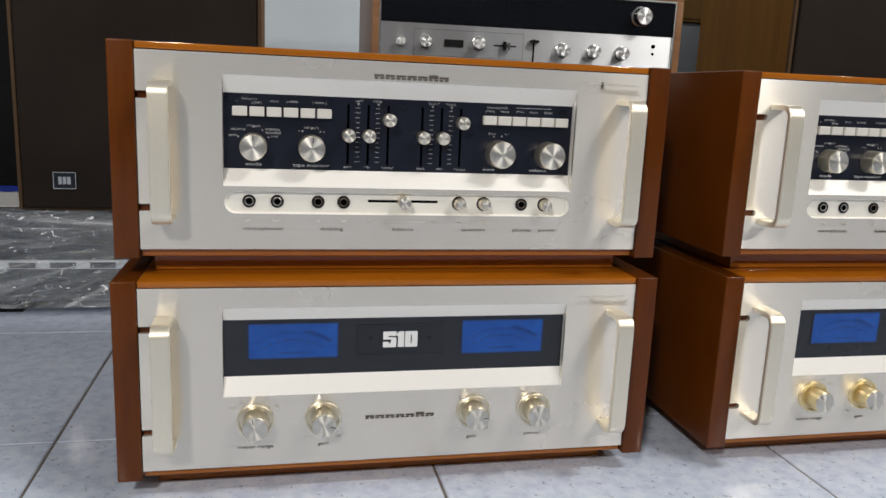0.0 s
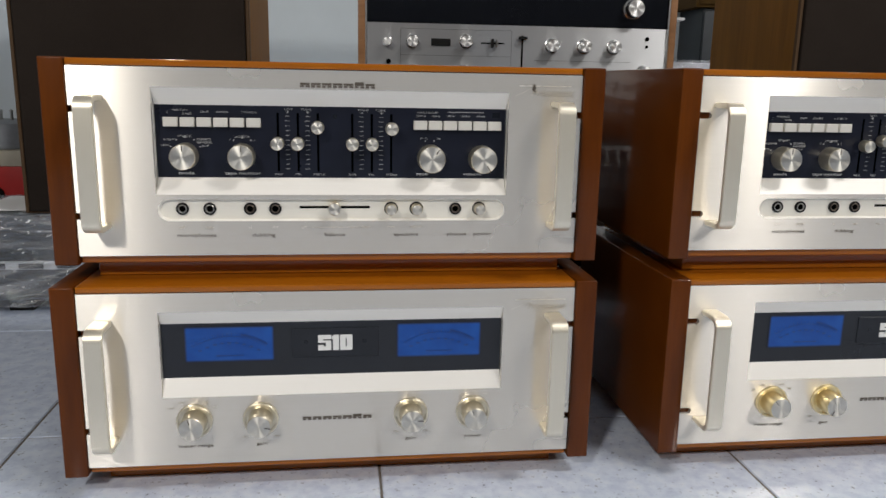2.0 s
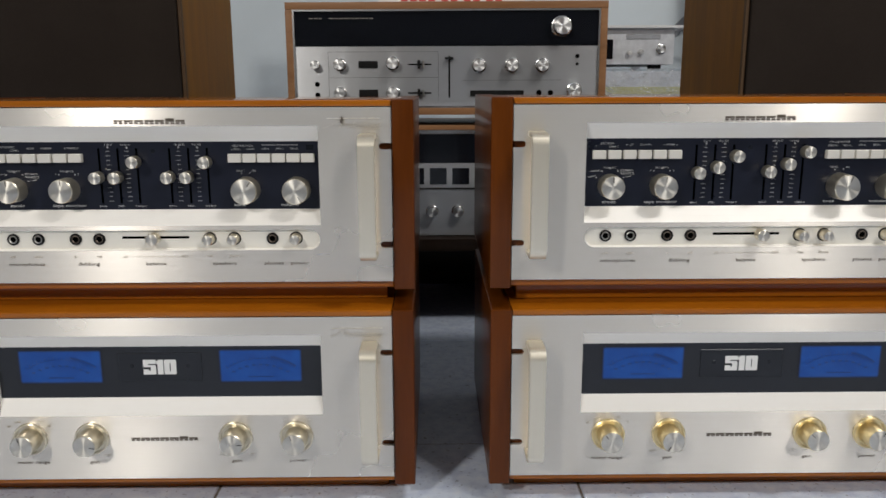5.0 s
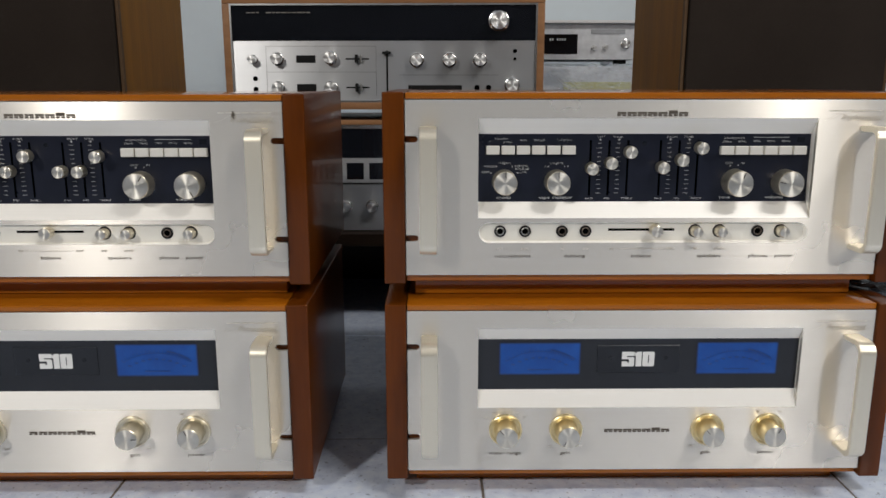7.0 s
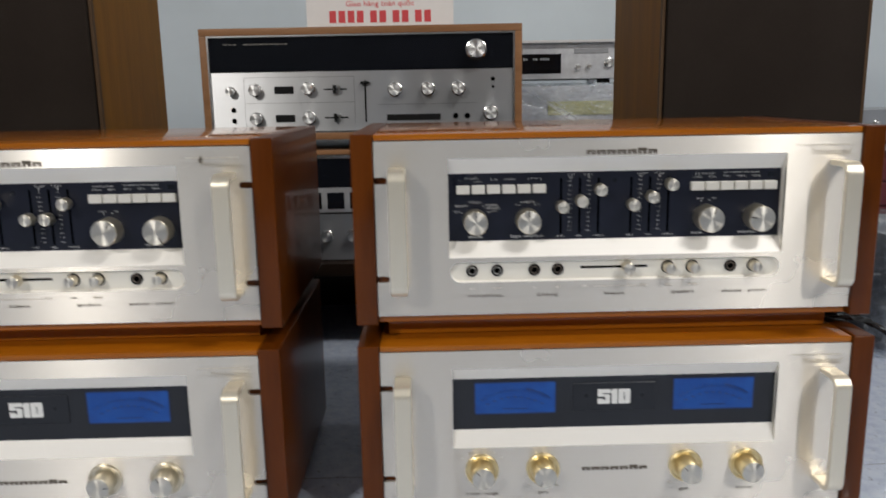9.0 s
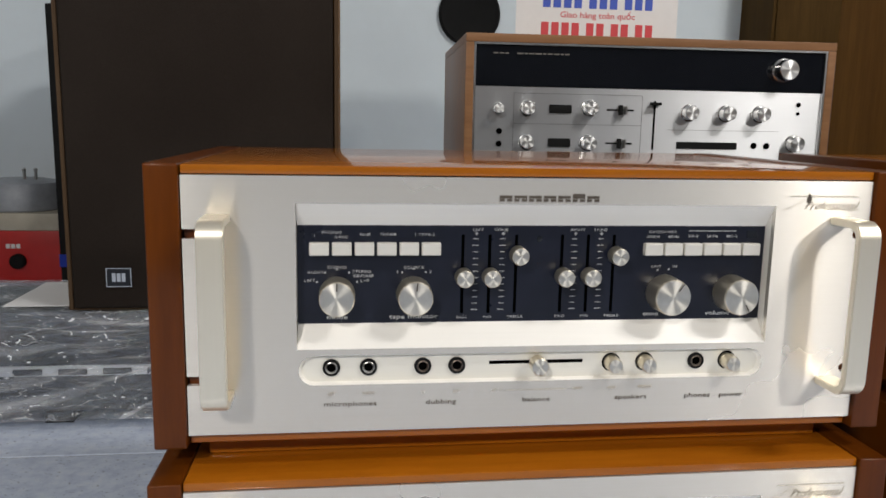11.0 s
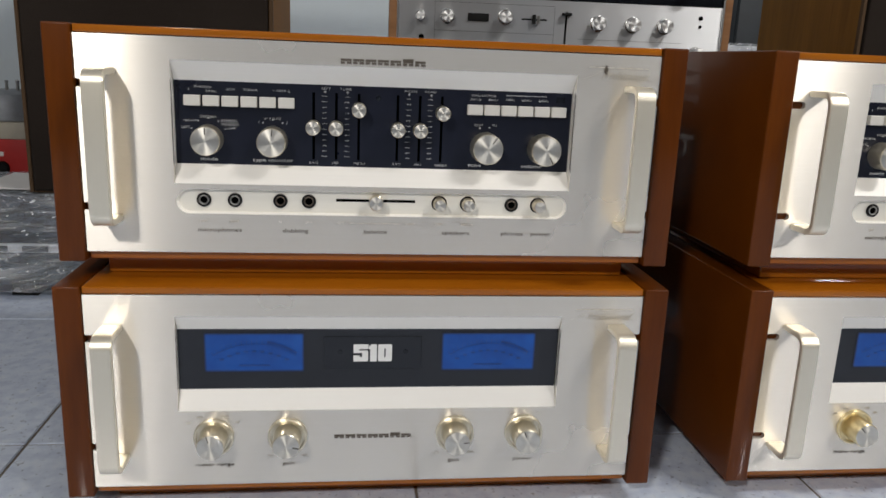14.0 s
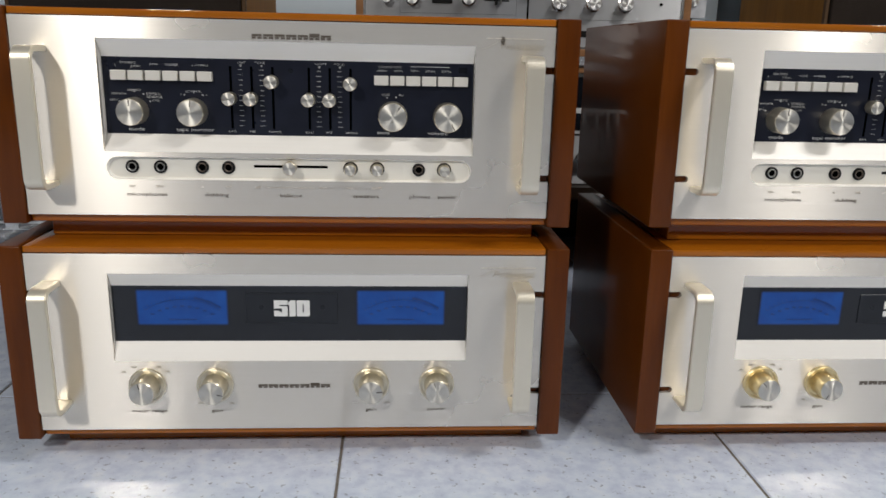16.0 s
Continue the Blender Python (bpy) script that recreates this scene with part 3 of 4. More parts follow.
def power_amplifier(at, base, angles, side):
    t = thing("power_amplifier", at, "champagne power amplifier in a wooden case with two blue meters", "amplifier", "stacked hi-fi units")
    wooden_case(t, base, 0.036)
    b = base
    win = (0.1680, 0.0710, 0.1580, 0.0890, 0.1445)
    plate, d = front_plate(t, base, win)
    for s_ in (-1, 1):
        handle(t, s_ * 0.2185, base + 0.0892)
    panel = boxpart("meter_panel", (-0.1677, 0.1677, d, d + 0.003, b + 0.086, b + 0.148), M_SMOKE, t, "smoked black meter panel")
    y = d
    for xc in (-0.1030, 0.1040):
        m = boxpart("meter", (-0.0433, 0.0433, y - 0.0006, y + 0.0005, -0.0185, 0.0185), M_BLUE, panel, "blue level meter with a dark scale", at=(xc, 0, b + 0.1230))
        bm = bmesh.new()
        arc = [(0.062 * math.sin(radians(a)), -0.054 + 0.062 * math.cos(radians(a))) for a in range(-34, 35, 2)]
        ribbon(bm, arc, 0.0005, y - 0.0008)
        ribbon(bm, [(0.0645 * math.sin(radians(a)), -0.054 + 0.0645 * math.cos(radians(a))) for a in range(10, 35, 2)], 0.0022, y - 0.00085)
        for a in range(-34, 35, 4):
            s1, c1 = math.sin(radians(a)), math.cos(radians(a))
            ribbon(bm, [(0.062 * s1, -0.054 + 0.062 * c1), (0.0655 * s1, -0.054 + 0.0655 * c1)], 0.0004, y - 0.0008)
        box(bm, -0.013, 0.013, y - 0.0009, y - 0.0007, -0.0125, -0.0112)
        for i in range(9):
            box(bm, -0.030 + i * 0.007, -0.030 + i * 0.007 + 0.0035, y - 0.0009, y - 0.0007, 0.0005 - 0.00012 * (i - 4) ** 2 * 4, 0.0021 - 0.00012 * (i - 4) ** 2 * 4)
        tagged(part("dial_scale", bm, M_BLUEINK, m), kind="stuff")
    badge = boxpart("badge_plate", (-0.0430, 0.0430, y - 0.0010, y + 0.0005, b + 0.1075, b + 0.1375), M_SMOKE2, panel, "", 0.0003, 1)
    # heavy block numerals with narrow slits
    zb, yy0, yy1 = b + 0.1145, y - 0.0016, y - 0.0009
    five = [(0, 0), (12, 0), (13, 1), (13, 9.2), (12, 10.2), (5.2, 10.2), (5.2, 11.6), (13, 11.6), (13, 16), (0, 16), (0, 8.0), (7.6, 8.0), (7.6, 4.0), (5.6, 4.0), (5.6, 5.6), (0, 5.6)]
    one = [(0, 0), (6, 0), (6, 16), (0.8, 16), (0.8, 14.6), (-1.2, 14.6), (-1.2, 11.6), (0, 11.6)]
    zero = [(1, 0), (11.4, 0), (12.4, 1), (12.4, 15), (11.4, 16), (1, 16), (0, 15), (0, 1)]
    for digit, x, holes in ((five, -0.0172, []), (one, -0.0026, []), (zero, 0.0044, [[(5.6, 3.8), (6.8, 3.8), (6.8, 12.2), (5.6, 12.2)]])):
        outline = [(x + u * 0.001, zb + v * 0.001) for u, v in digit]
        part("numeral", pierced(outline, [[(x + u * 0.001, zb + v * 0.001) for u, v in h_] for h_ in holes], yy0, yy1), M_SILVERINK, badge, "bright silver block numeral")
    for x in (-0.029, 0.029):
        bm = bmesh.new()
        lathe(bm, [(0.0022, -0.0009), (0.0018, -0.0016), (0, -0.0016)], 20)
        part("pilot_lens", bm, M_SMOKE, badge, "small dark lens", (x, y, b + 0.1235), True)
    for x, a in zip((-0.1385, -0.0745, 0.0755, 0.1395), angles):
        knob(t, x, b + 0.0465, 0.0, 0.0122, 0.0200, side, a, 0.0174, 0.965)
    for words, x in (("meter range", -0.1385), ("gain", -0.0740), ("gain", 0.0755), ("power", 0.1400)):
        lettering(words, x, -0.0003, b + 0.0195, 0.0049, M_DARKINK, plate, stretch=1.4)
    for words, x, z in (("OFF", -0.1600, 0.0600), ("-20dB", -0.1505, 0.0652), ("-10dB", -0.1280, 0.0655), ("0dB", -0.1185, 0.0605), ("MIN", -0.0900, 0.0270), ("MAX", -0.0595, 0.0270), ("MIN", 0.0600, 0.0270), ("MAX", 0.0910, 0.0270), ("OFF", 0.1280, 0.0655), ("ON", 0.1520, 0.0655)):
        lettering(words, x, -0.0003, b + z, 0.0026, M_GREYINK, plate)
    brand_bars(plate, 0.0010, b + 0.0455, -0.0003, 0.0690, 0.0050, M_DARKINK)
    script_mark(plate, 0.1800, 0.2330, b + 0.1580, -0.0003, M_PALEINK)
    return t


TOP = 0.029 + PH + 0.0075
power_amplifier((0.1070, 0.676, 0), 0.029, (-15, 100, 85, -20), M_PALEGOLD)
power_amplifier((0.7130, 0.676, 0), 0.029, (-40, -150, -45, 30), M_GOLDSIDE)
preamplifier((0.1085, 0.6935, TOP), 0.0255, (0.109, 0.109, 0.1245, 0.109, 0.109, 0.124), -0.001, (0, 5, 35, 150), True)
preamplifier((0.7125, 0.6885, TOP), 0.0275, (0.110, 0.1155, 0.1265, 0.111, 0.1185, 0.1305), 0.012, (0, 0, 20, -80), False)


# ---- things behind the stacks ----
M_SPKWOOD = wood("brown_walnut_veneer", (0.150, 0.066, 0.011), (0.24, 0.112, 0.021), (40, 40, 3), 0.55, 0.0, 0.08)
M_EDGEWOOD = wood("dark_brown_edge_veneer", (0.06, 0.034, 0.018), (0.10, 0.062, 0.034), (40, 40, 4), 0.5, 0.0, 0.1)
M_CASEWOOD = wood("light_walnut_case", (0.20, 0.095, 0.042), (0.33, 0.17, 0.08), (3, 40, 40), 0.42, 0.1)
M_SILVER = brushed("silver_brushed_panel", (0.62, 0.63, 0.64), 0.42, (0.03, 0.05, 1), 0.9, 0.8)
M_TRIM = plain("bright_silver_trim", (0.78, 0.78, 0.78), 0.25, 1.0, 0.03)
M_CHROME = spun("bright_spun_knob_face", (0.93, 0.93, 0.92), 0.45)
M_CHROMESIDE = plain("bright_knob_metal", (0.82, 0.81, 0.79), 0.18, 1.0, 0.03)
M_GLASSBLACK = plain("black_dial_glass", (0.006, 0.007, 0.010), 0.10, 0.0, 0.1, 8)
M_DIMINK = plain("dim_dial_ink", (0.16, 0.15, 0.13), 0.6)
M_PAPER = plain("white_paper", (0.78, 0.77, 0.76), 0.7, 0.0, 0.02)


def cloth_material():
    m, nt, b = material("dark_brown_grille_cloth")
    v = coords(nt)
    weave = noise_tex(nt, v, 900.0, 2.0)
    cloud = noise_tex(nt, v, 5.0, 3.0)
    mx = nt.nodes.new("ShaderNodeMix")
    mx.inputs[0].default_value = 0.4
    nt.links.new(weave, mx.inputs[2])
    nt.links.new(cloud, mx.inputs[3])
    nt.links.new(ramp(nt, mx.outputs[0], [(0.35, (0.0175, 0.013, 0.0105)), (0.65, (0.031, 0.024, 0.0195))]), b.inputs["Base Color"])
    setv(b, Roughness=0.95, Specular_IOR_Level=0.08)
    bump(nt, b, weave, 0.3, 0.0006)
    return m


M_CLOTH = cloth_material()


def loudspeaker(at, w, h, d, badge):
    t = thing("loudspeaker", at, "large loudspeaker with dark brown cloth grille and walnut cabinet", "loudspeaker", "pair of loudspeakers")
    e = 0.012
    boxpart("cabinet", (-w / 2, w / 2, 0.004, d, 0, h), M_SPKWOOD, t, "brown walnut veneered cabinet", 0.001, 1)
    for nm, dims in (("edge_strip", (-w / 2, -w / 2 + 0.006, -0.003, 0.006, 0, h)), ("edge_strip", (w / 2 - 0.006, w / 2, -0.003, 0.006, 0, h)),
                     ("edge_strip", (-w / 2 + 0.0062, w / 2 - 0.0062, -0.003, 0.006, 0, 0.0022)), ("edge_strip", (-w / 2 + 0.0062, w / 2 - 0.0062, -0.003, 0.006, h - 0.006, h))):
        boxpart(nm, dims, M_EDGEWOOD, t, "", 0.0006, 1)
    g = boxpart("grille", (-w / 2 + 0.0075, w / 2 - 0.0075, -0.008, 0.003, 0.003, h - 0.0075), M_CLOTH, t, "dark brown woven cloth grille", 0.004, 3)
    if badge:
        bx, bz = badge
        bg = boxpart("badge", (-0.017, 0.017, -0.0105, -0.0078, -0.0135, 0.0135), M_GLASSBLACK, g, "small black badge with a silver border", 0.0004, 1, at=(bx, 0, bz))
        bm = bmesh.new()
        for dims in ((-0.017, 0.017, -0.0112, -0.0105, 0.0124, 0.0135), (-0.017, 0.017, -0.0112, -0.0105, -0.0135, -0.0124), (-0.017, -0.0159, -0.0112, -0.0105, -0.0124, 0.0124), (0.0159, 0.017, -0.0112, -0.0105, -0.0124, 0.0124)):
            box(bm, *dims)
        part("badge_border", bm, M_TRIM, bg)
        bm = bmesh.new()
        for x0 in (-0.009, -0.0025, 0.004):
            box(bm, x0, x0 + 0.005, -0.0112, -0.0105, -0.006, 0.006)
        part("badge_mark", bm, M_TRIM, bg, "silver block brand mark")
    return t


loudspeaker((-0.2255, 1.300, 0.180), 0.377, 0.66, 0.335, (-0.1175, 0.048))
loudspeaker((1.112, 1.300, 0.172), 0.364, 0.66, 0.335, None)


def small_knob(parent, x, z, y, r, length, dark=False):
    bm = bmesh.new()
    lathe(bm, [(r * 1.12, 0), (r * 1.12, -0.002), (r, -0.0025), (r * 0.94, -length + 0.001), (r * 0.86, -length)], 28)
    k = part("knob", bm, M_CHROMESIDE, parent, "bright turned metal knob", (x, y, z), True)
    bm = bmesh.new()
    lathe(bm, [(r * 0.88, -length - 0.0001), (0, -length - 0.0004)], 28)
    part("knob_face", bm, M_CHROME, k)


def receiver(at, w, h, d, yaw):
    """A wide wood-cased receiver: black dial glass above a silver control panel."""
    t = thing("stereo_receiver", at, "vintage silver receiver with black dial glass in a walnut case", "receiver", yaw=yaw)
    x0, x1, e = -w / 2, w / 2, 0.012
    boxpart("case_top", (x0, x1, 0, d, h - e, h), M_CASEWOOD, t, "light walnut case", 0.0012, 2)
    boxpart("case_bottom", (x0, x1, 0, d, 0, e), M_CASEWOOD, t, "", 0.0012, 2)
    for s_ in (-1, 1):
        a, b2 = sorted((s_ * w / 2, s_ * (w / 2 - e)))
        boxpart("case_side", (a, b2, 0, d, e + 0.0002, h - e - 0.0002), M_CASEWOOD, t, "", 0.0012, 2)
    boxpart("chassis", (x0 + e, x1 - e, 0.014, d - 0.005, e, h - e), M_CHASSIS, t)
    ix0, ix1, iz0, iz1 = x0 + e + 0.003, x1 - e - 0.003, e + 0.003, h - e - 0.003
    for dims in ((ix0 - 0.003, ix1 + 0.003, 0.001, 0.013, iz1, iz1 + 0.003), (ix0 - 0.003, ix1 + 0.003, 0.001, 0.013, iz0 - 0.003, iz0), (ix0 - 0.003, ix0, 0.001, 0.013, iz0, iz1), (ix1, ix1 + 0.003, 0.001, 0.013, iz0, iz1)):
        boxpart("silver_trim", dims, M_TRIM, t)
    zs = iz1 - 0.058
    boxpart("dial_glass", (ix0 + 0.0003, ix1 - 0.0003, 0.005, 0.012, zs + 0.0015, iz1 - 0.0003), M_GLASSBLACK, t, "black dial glass")
    p = boxpart("control_panel", (ix0 + 0.0003, ix1 - 0.0003, 0.004, 0.012, iz0 + 0.0003, zs), M_SILVER, t, "brushed silver control panel")
    y = 0.004
    bm = bmesh.new()
    rnd = random.Random(9)
    x = ix0 + 0.025
    for i in range(12):
        wd = rnd.uniform(0.004, 0.010)
        box(bm, x, x + wd, 0.0046, 0.0050, iz1 - 0.0125, iz1 - 0.0105)
        x += wd + (0.012 if i == 2 else 0.002)
    tagged(part("dial_print", bm, M_DIMINK, t), kind="stuff")
    small_knob(t, ix0 + 0.454, iz1 - 0.026, 0.005, 0.0155, 0.020)
    row1, row2 = zs - 0.031, zs - 0.078
    for x, z, r in ((0.034, row1, 0.0070), (0.076, row1 + 0.001, 0.0098), (0.167, row1 + 0.003, 0.0105), (0.076, row2, 0.0098), (0.167, row2, 0.0105),
                    (0.315, row1 - 0.001, 0.0110), (0.371, row1 - 0.001, 0.0110), (0.423, row1 - 0.001, 0.0110), (0.478, row2 + 0.004, 0.0115)):
        small_knob(p, ix0 + x, z, y, r, 0.017)
    for z in (row1 + 0.001, row2):
        boxpart("rocker_switch", (ix0 + 0.108, ix0 + 0.141, y - 0.002, y + 0.001, z - 0.006, z + 0.006), M_RUBBER, p, "black rocker switch", 0.001, 2)
        boxpart("fader_slot", (ix0 + 0.193, ix0 + 0.233, y - 0.0003, y + 0.001, z - 0.0012, z + 0.0012), M_HOLE, p)
        boxpart("fader_tab", (ix0 + 0.210, ix0 + 0.214, y - 0.010, y + 0.001, z - 0.007, z + 0.007), M_RUBBER, p, "", 0.0005, 1)
        boxpart("fader_tab", (ix0 + 0.218, ix0 + 0.221, y - 0.009, y + 0.001, z - 0.006, z + 0.006), M_STEEL, p, "", 0.0005, 1)
    boxpart("balance_slot", (ix0 + 0.2625, ix0 + 0.2655, y - 0.0003, y + 0.001, zs - 0.086, zs - 0.016), M_HOLE, p)
    boxpart("balance_tab", (ix0 + 0.257, ix0 + 0.271, y - 0.010, y + 0.001, zs - 0.022, zs - 0.018), M_RUBBER, p, "", 0.0005, 1)
    boxpart("button_strip", (ix0 + 0.300, ix0 + 0.392, y - 0.001, y + 0.001, row2 - 0.006, row2 + 0.004), M_RUBBER, p, "black row of push buttons")
    for x, z, r in ((0.036, row1 - 0.032, 0.0042), (0.036, row1 - 0.050, 0.0042), (0.418, row2, 0.0046), (0.438, row2, 0.0046), (0.482, row1 + 0.014, 0.0035), (0.482, row1 + 0.001, 0.0025)):
        bm = bmesh.new()
        lathe(bm, [(r, 0), (r, -0.001), (0, -0.0011)], 20)
        part("jack_socket", bm, M_HOLE, p, "", (ix0 + x, y, z))
    bm = bmesh.new()
    for dims in ((0.056, 0.245, row1 - 0.021, row1 - 0.0206), (0.056, 0.245, row1 + 0.022, row1 + 0.0224), (0.285, 0.455, row1 - 0.026, row1 - 0.0256), (0.056, 0.0564, row1 - 0.06, row1 + 0.022), (0.245, 0.2454, row1 - 0.06, row1 + 0.022)):
        box(bm, ix0 + dims[0], ix0 + dims[1], y - 0.0002, y + 0.0001, dims[2], dims[3])
    tagged(part("panel_lines", bm, M_CHASSIS, p), kind="stuff")
    return t


# the receiver stands on a second one, on a low dark stand
M_STAND = wood("near_black_brown_stand", (0.012, 0.007, 0.005), (0.03, 0.018, 0.011), (3, 30, 30), 0.4, 0.1)
STAND = thing("low_stand", (0.70, 1.27, 0), "low dark brown wooden stand on the tiles", "stand")
boxpart("stand_top", (-0.62, 0.60, -0.01, 0.375, 0.150, 0.172), M_STAND, STAND, "", 0.002, 2)
for x in (-0.60, 0.02, 0.56):
    boxpart("stand_leg", (x, x + 0.03, 0.01, 0.36, 0.0, 0.150), M_STAND, STAND, "", 0.001, 1)
boxpart("back_board", (-0.569, 0.559, 0.345, 0.357, 0.0, 0.149), M_STAND, STAND)
receiver((0.4135, 1.275, 0.3885), 0.546, 0.188, 0.345, -2.3)


def second_receiver(at, w, h, d):
    t = thing("cassette_receiver", at, "silver-faced receiver in a wooden case under another one", "receiver")
    e = 0.008
    boxpart("case_top", (-w / 2, w / 2, 0, d, h - e, h), M_CASEWOOD, t, "", 0.001, 2)
    for s_ in (-1, 1):
        a, b2 = sorted((s_ * w / 2, s_ * (w / 2 - e)))
        boxpart("case_side", (a, b2, 0, d, 0, h - e - 0.0002), M_CASEWOOD, t, "", 0.001, 2)
    boxpart("chassis", (-w / 2 + e, w / 2 - e, 0.013, d - 0.005, 0.001, h - e - 0.0005), M_CHASSIS, t)
    boxpart("silver_trim", (-w / 2 + e, w / 2 - e, 0.002, 0.012, h - e - 0.007, h - e - 0.0005), M_TRIM, t)
    boxpart("dial_glass", (-w / 2 + e, w / 2 - e, 0.004, 0.012, h - 0.066, h - e - 0.0072), M_GLASSBLACK, t, "black dial glass")
    p = boxpart("control_panel", (-w / 2 + e, w / 2 - e, 0.003, 0.012, 0.002, h - 0.0665), M_SILVER, t, "brushed silver control panel")
    for x in np.arange(-w / 2 + 0.03, w / 2 - 0.05, 0.040):
        boxpart("dark_window", (x, x + 0.030, 0.0024, 0.004, h - 0.104, h - 0.075), M_GLASSBLACK, p)
    boxpart("groove", (-w / 2 + e, w / 2 - e, 0.0022, 0.004, h - 0.113, h - 0.110), M_CHASSIS, p)
    for x in np.arange(-w / 2 + 0.05, w / 2 - 0.03, 0.046):
        small_knob(p, float(x), 0.046, 0.003, 0.0100, 0.016)
    return t


second_receiver((0.415, 1.285, 0.172), 0.52, 0.198, 0.34)
for x in (-0.22, 0.22):
    for y in (0.04, 0.30):
        bm = bmesh.new()
        box(bm, -0.012, 0.012, -0.012, 0.012, 0, 0.0180)
        tagged(part("rubber_foot", bm, M_RUBBER, None, "", (0.4135 + x, 1.275 + y - x * 0.0402, 0.3703)), "black rubber foot between the two receivers", "foot", "receiver feet")

# paper notice taped to the wall: its print is kept as plain bars
M_RED = plain("red_print", (0.62, 0.06, 0.07), 0.6, 0.0, 0.05)
M_PRINTBLUE = plain("blue_print", (0.05, 0.10, 0.50), 0.6, 0.0, 0.05)
notice = thing("paper_notice", (0.431, 1.602, 0.5767), "white paper notice with red and blue print, standing on the receiver", "notice")
boxpart("sheet", (-0.1525, 0.1525, 0, 0.0012, 0, 0.21), M_PAPER, notice)


def print_bars(z, h, x0, x1, mat, groups):
    """A line of figures kept as plain bars, with a gap after each group."""
    n, gap = sum(groups), 0.45
    w = (x1 - x0) / (n + gap * (len(groups) - 1))
    x = x0
    for g in groups:
        for k in range(g):
            boxpart("print_bar", (x + w * 0.14, x + w * 0.86, -0.0006, -0.0001, z, z + h), mat, notice)
            x += w
        x += w * gap


print_bars(0.034, 0.024, -0.108, 0.108, M_RED, (4, 2, 2, 2))
lettering("Giao hàng toàn quốc", 0.0, -0.0003, 0.0715, 0.0150, M_RED, notice, bold=0.0001, stretch=1.12)
print_bars(0.084, 0.024, -0.106, 0.106, M_PRINTBLUE, (4, 3, 3))
print_bars(0.118, 0.010, -0.104, 0.104, M_RED, (2, 5, 3, 2, 4, 4))
print_bars(0.140, 0.016, -0.06, 0.06, M_GREYINK, (4, 5))

# round black clock on the far wall
bm = bmesh.new()
lathe(bm, [(0.10, 0.0), (0.10, -0.014), (0.093, -0.020), (0.085, -0.016), (0, -0.014)], 40)
tagged(part("wall_disc", bm, M_RUBBER, None, "", (0.370, BACK - 0.0005, 0.795), True), "round black disc hung on the pale wall", "disc", "")


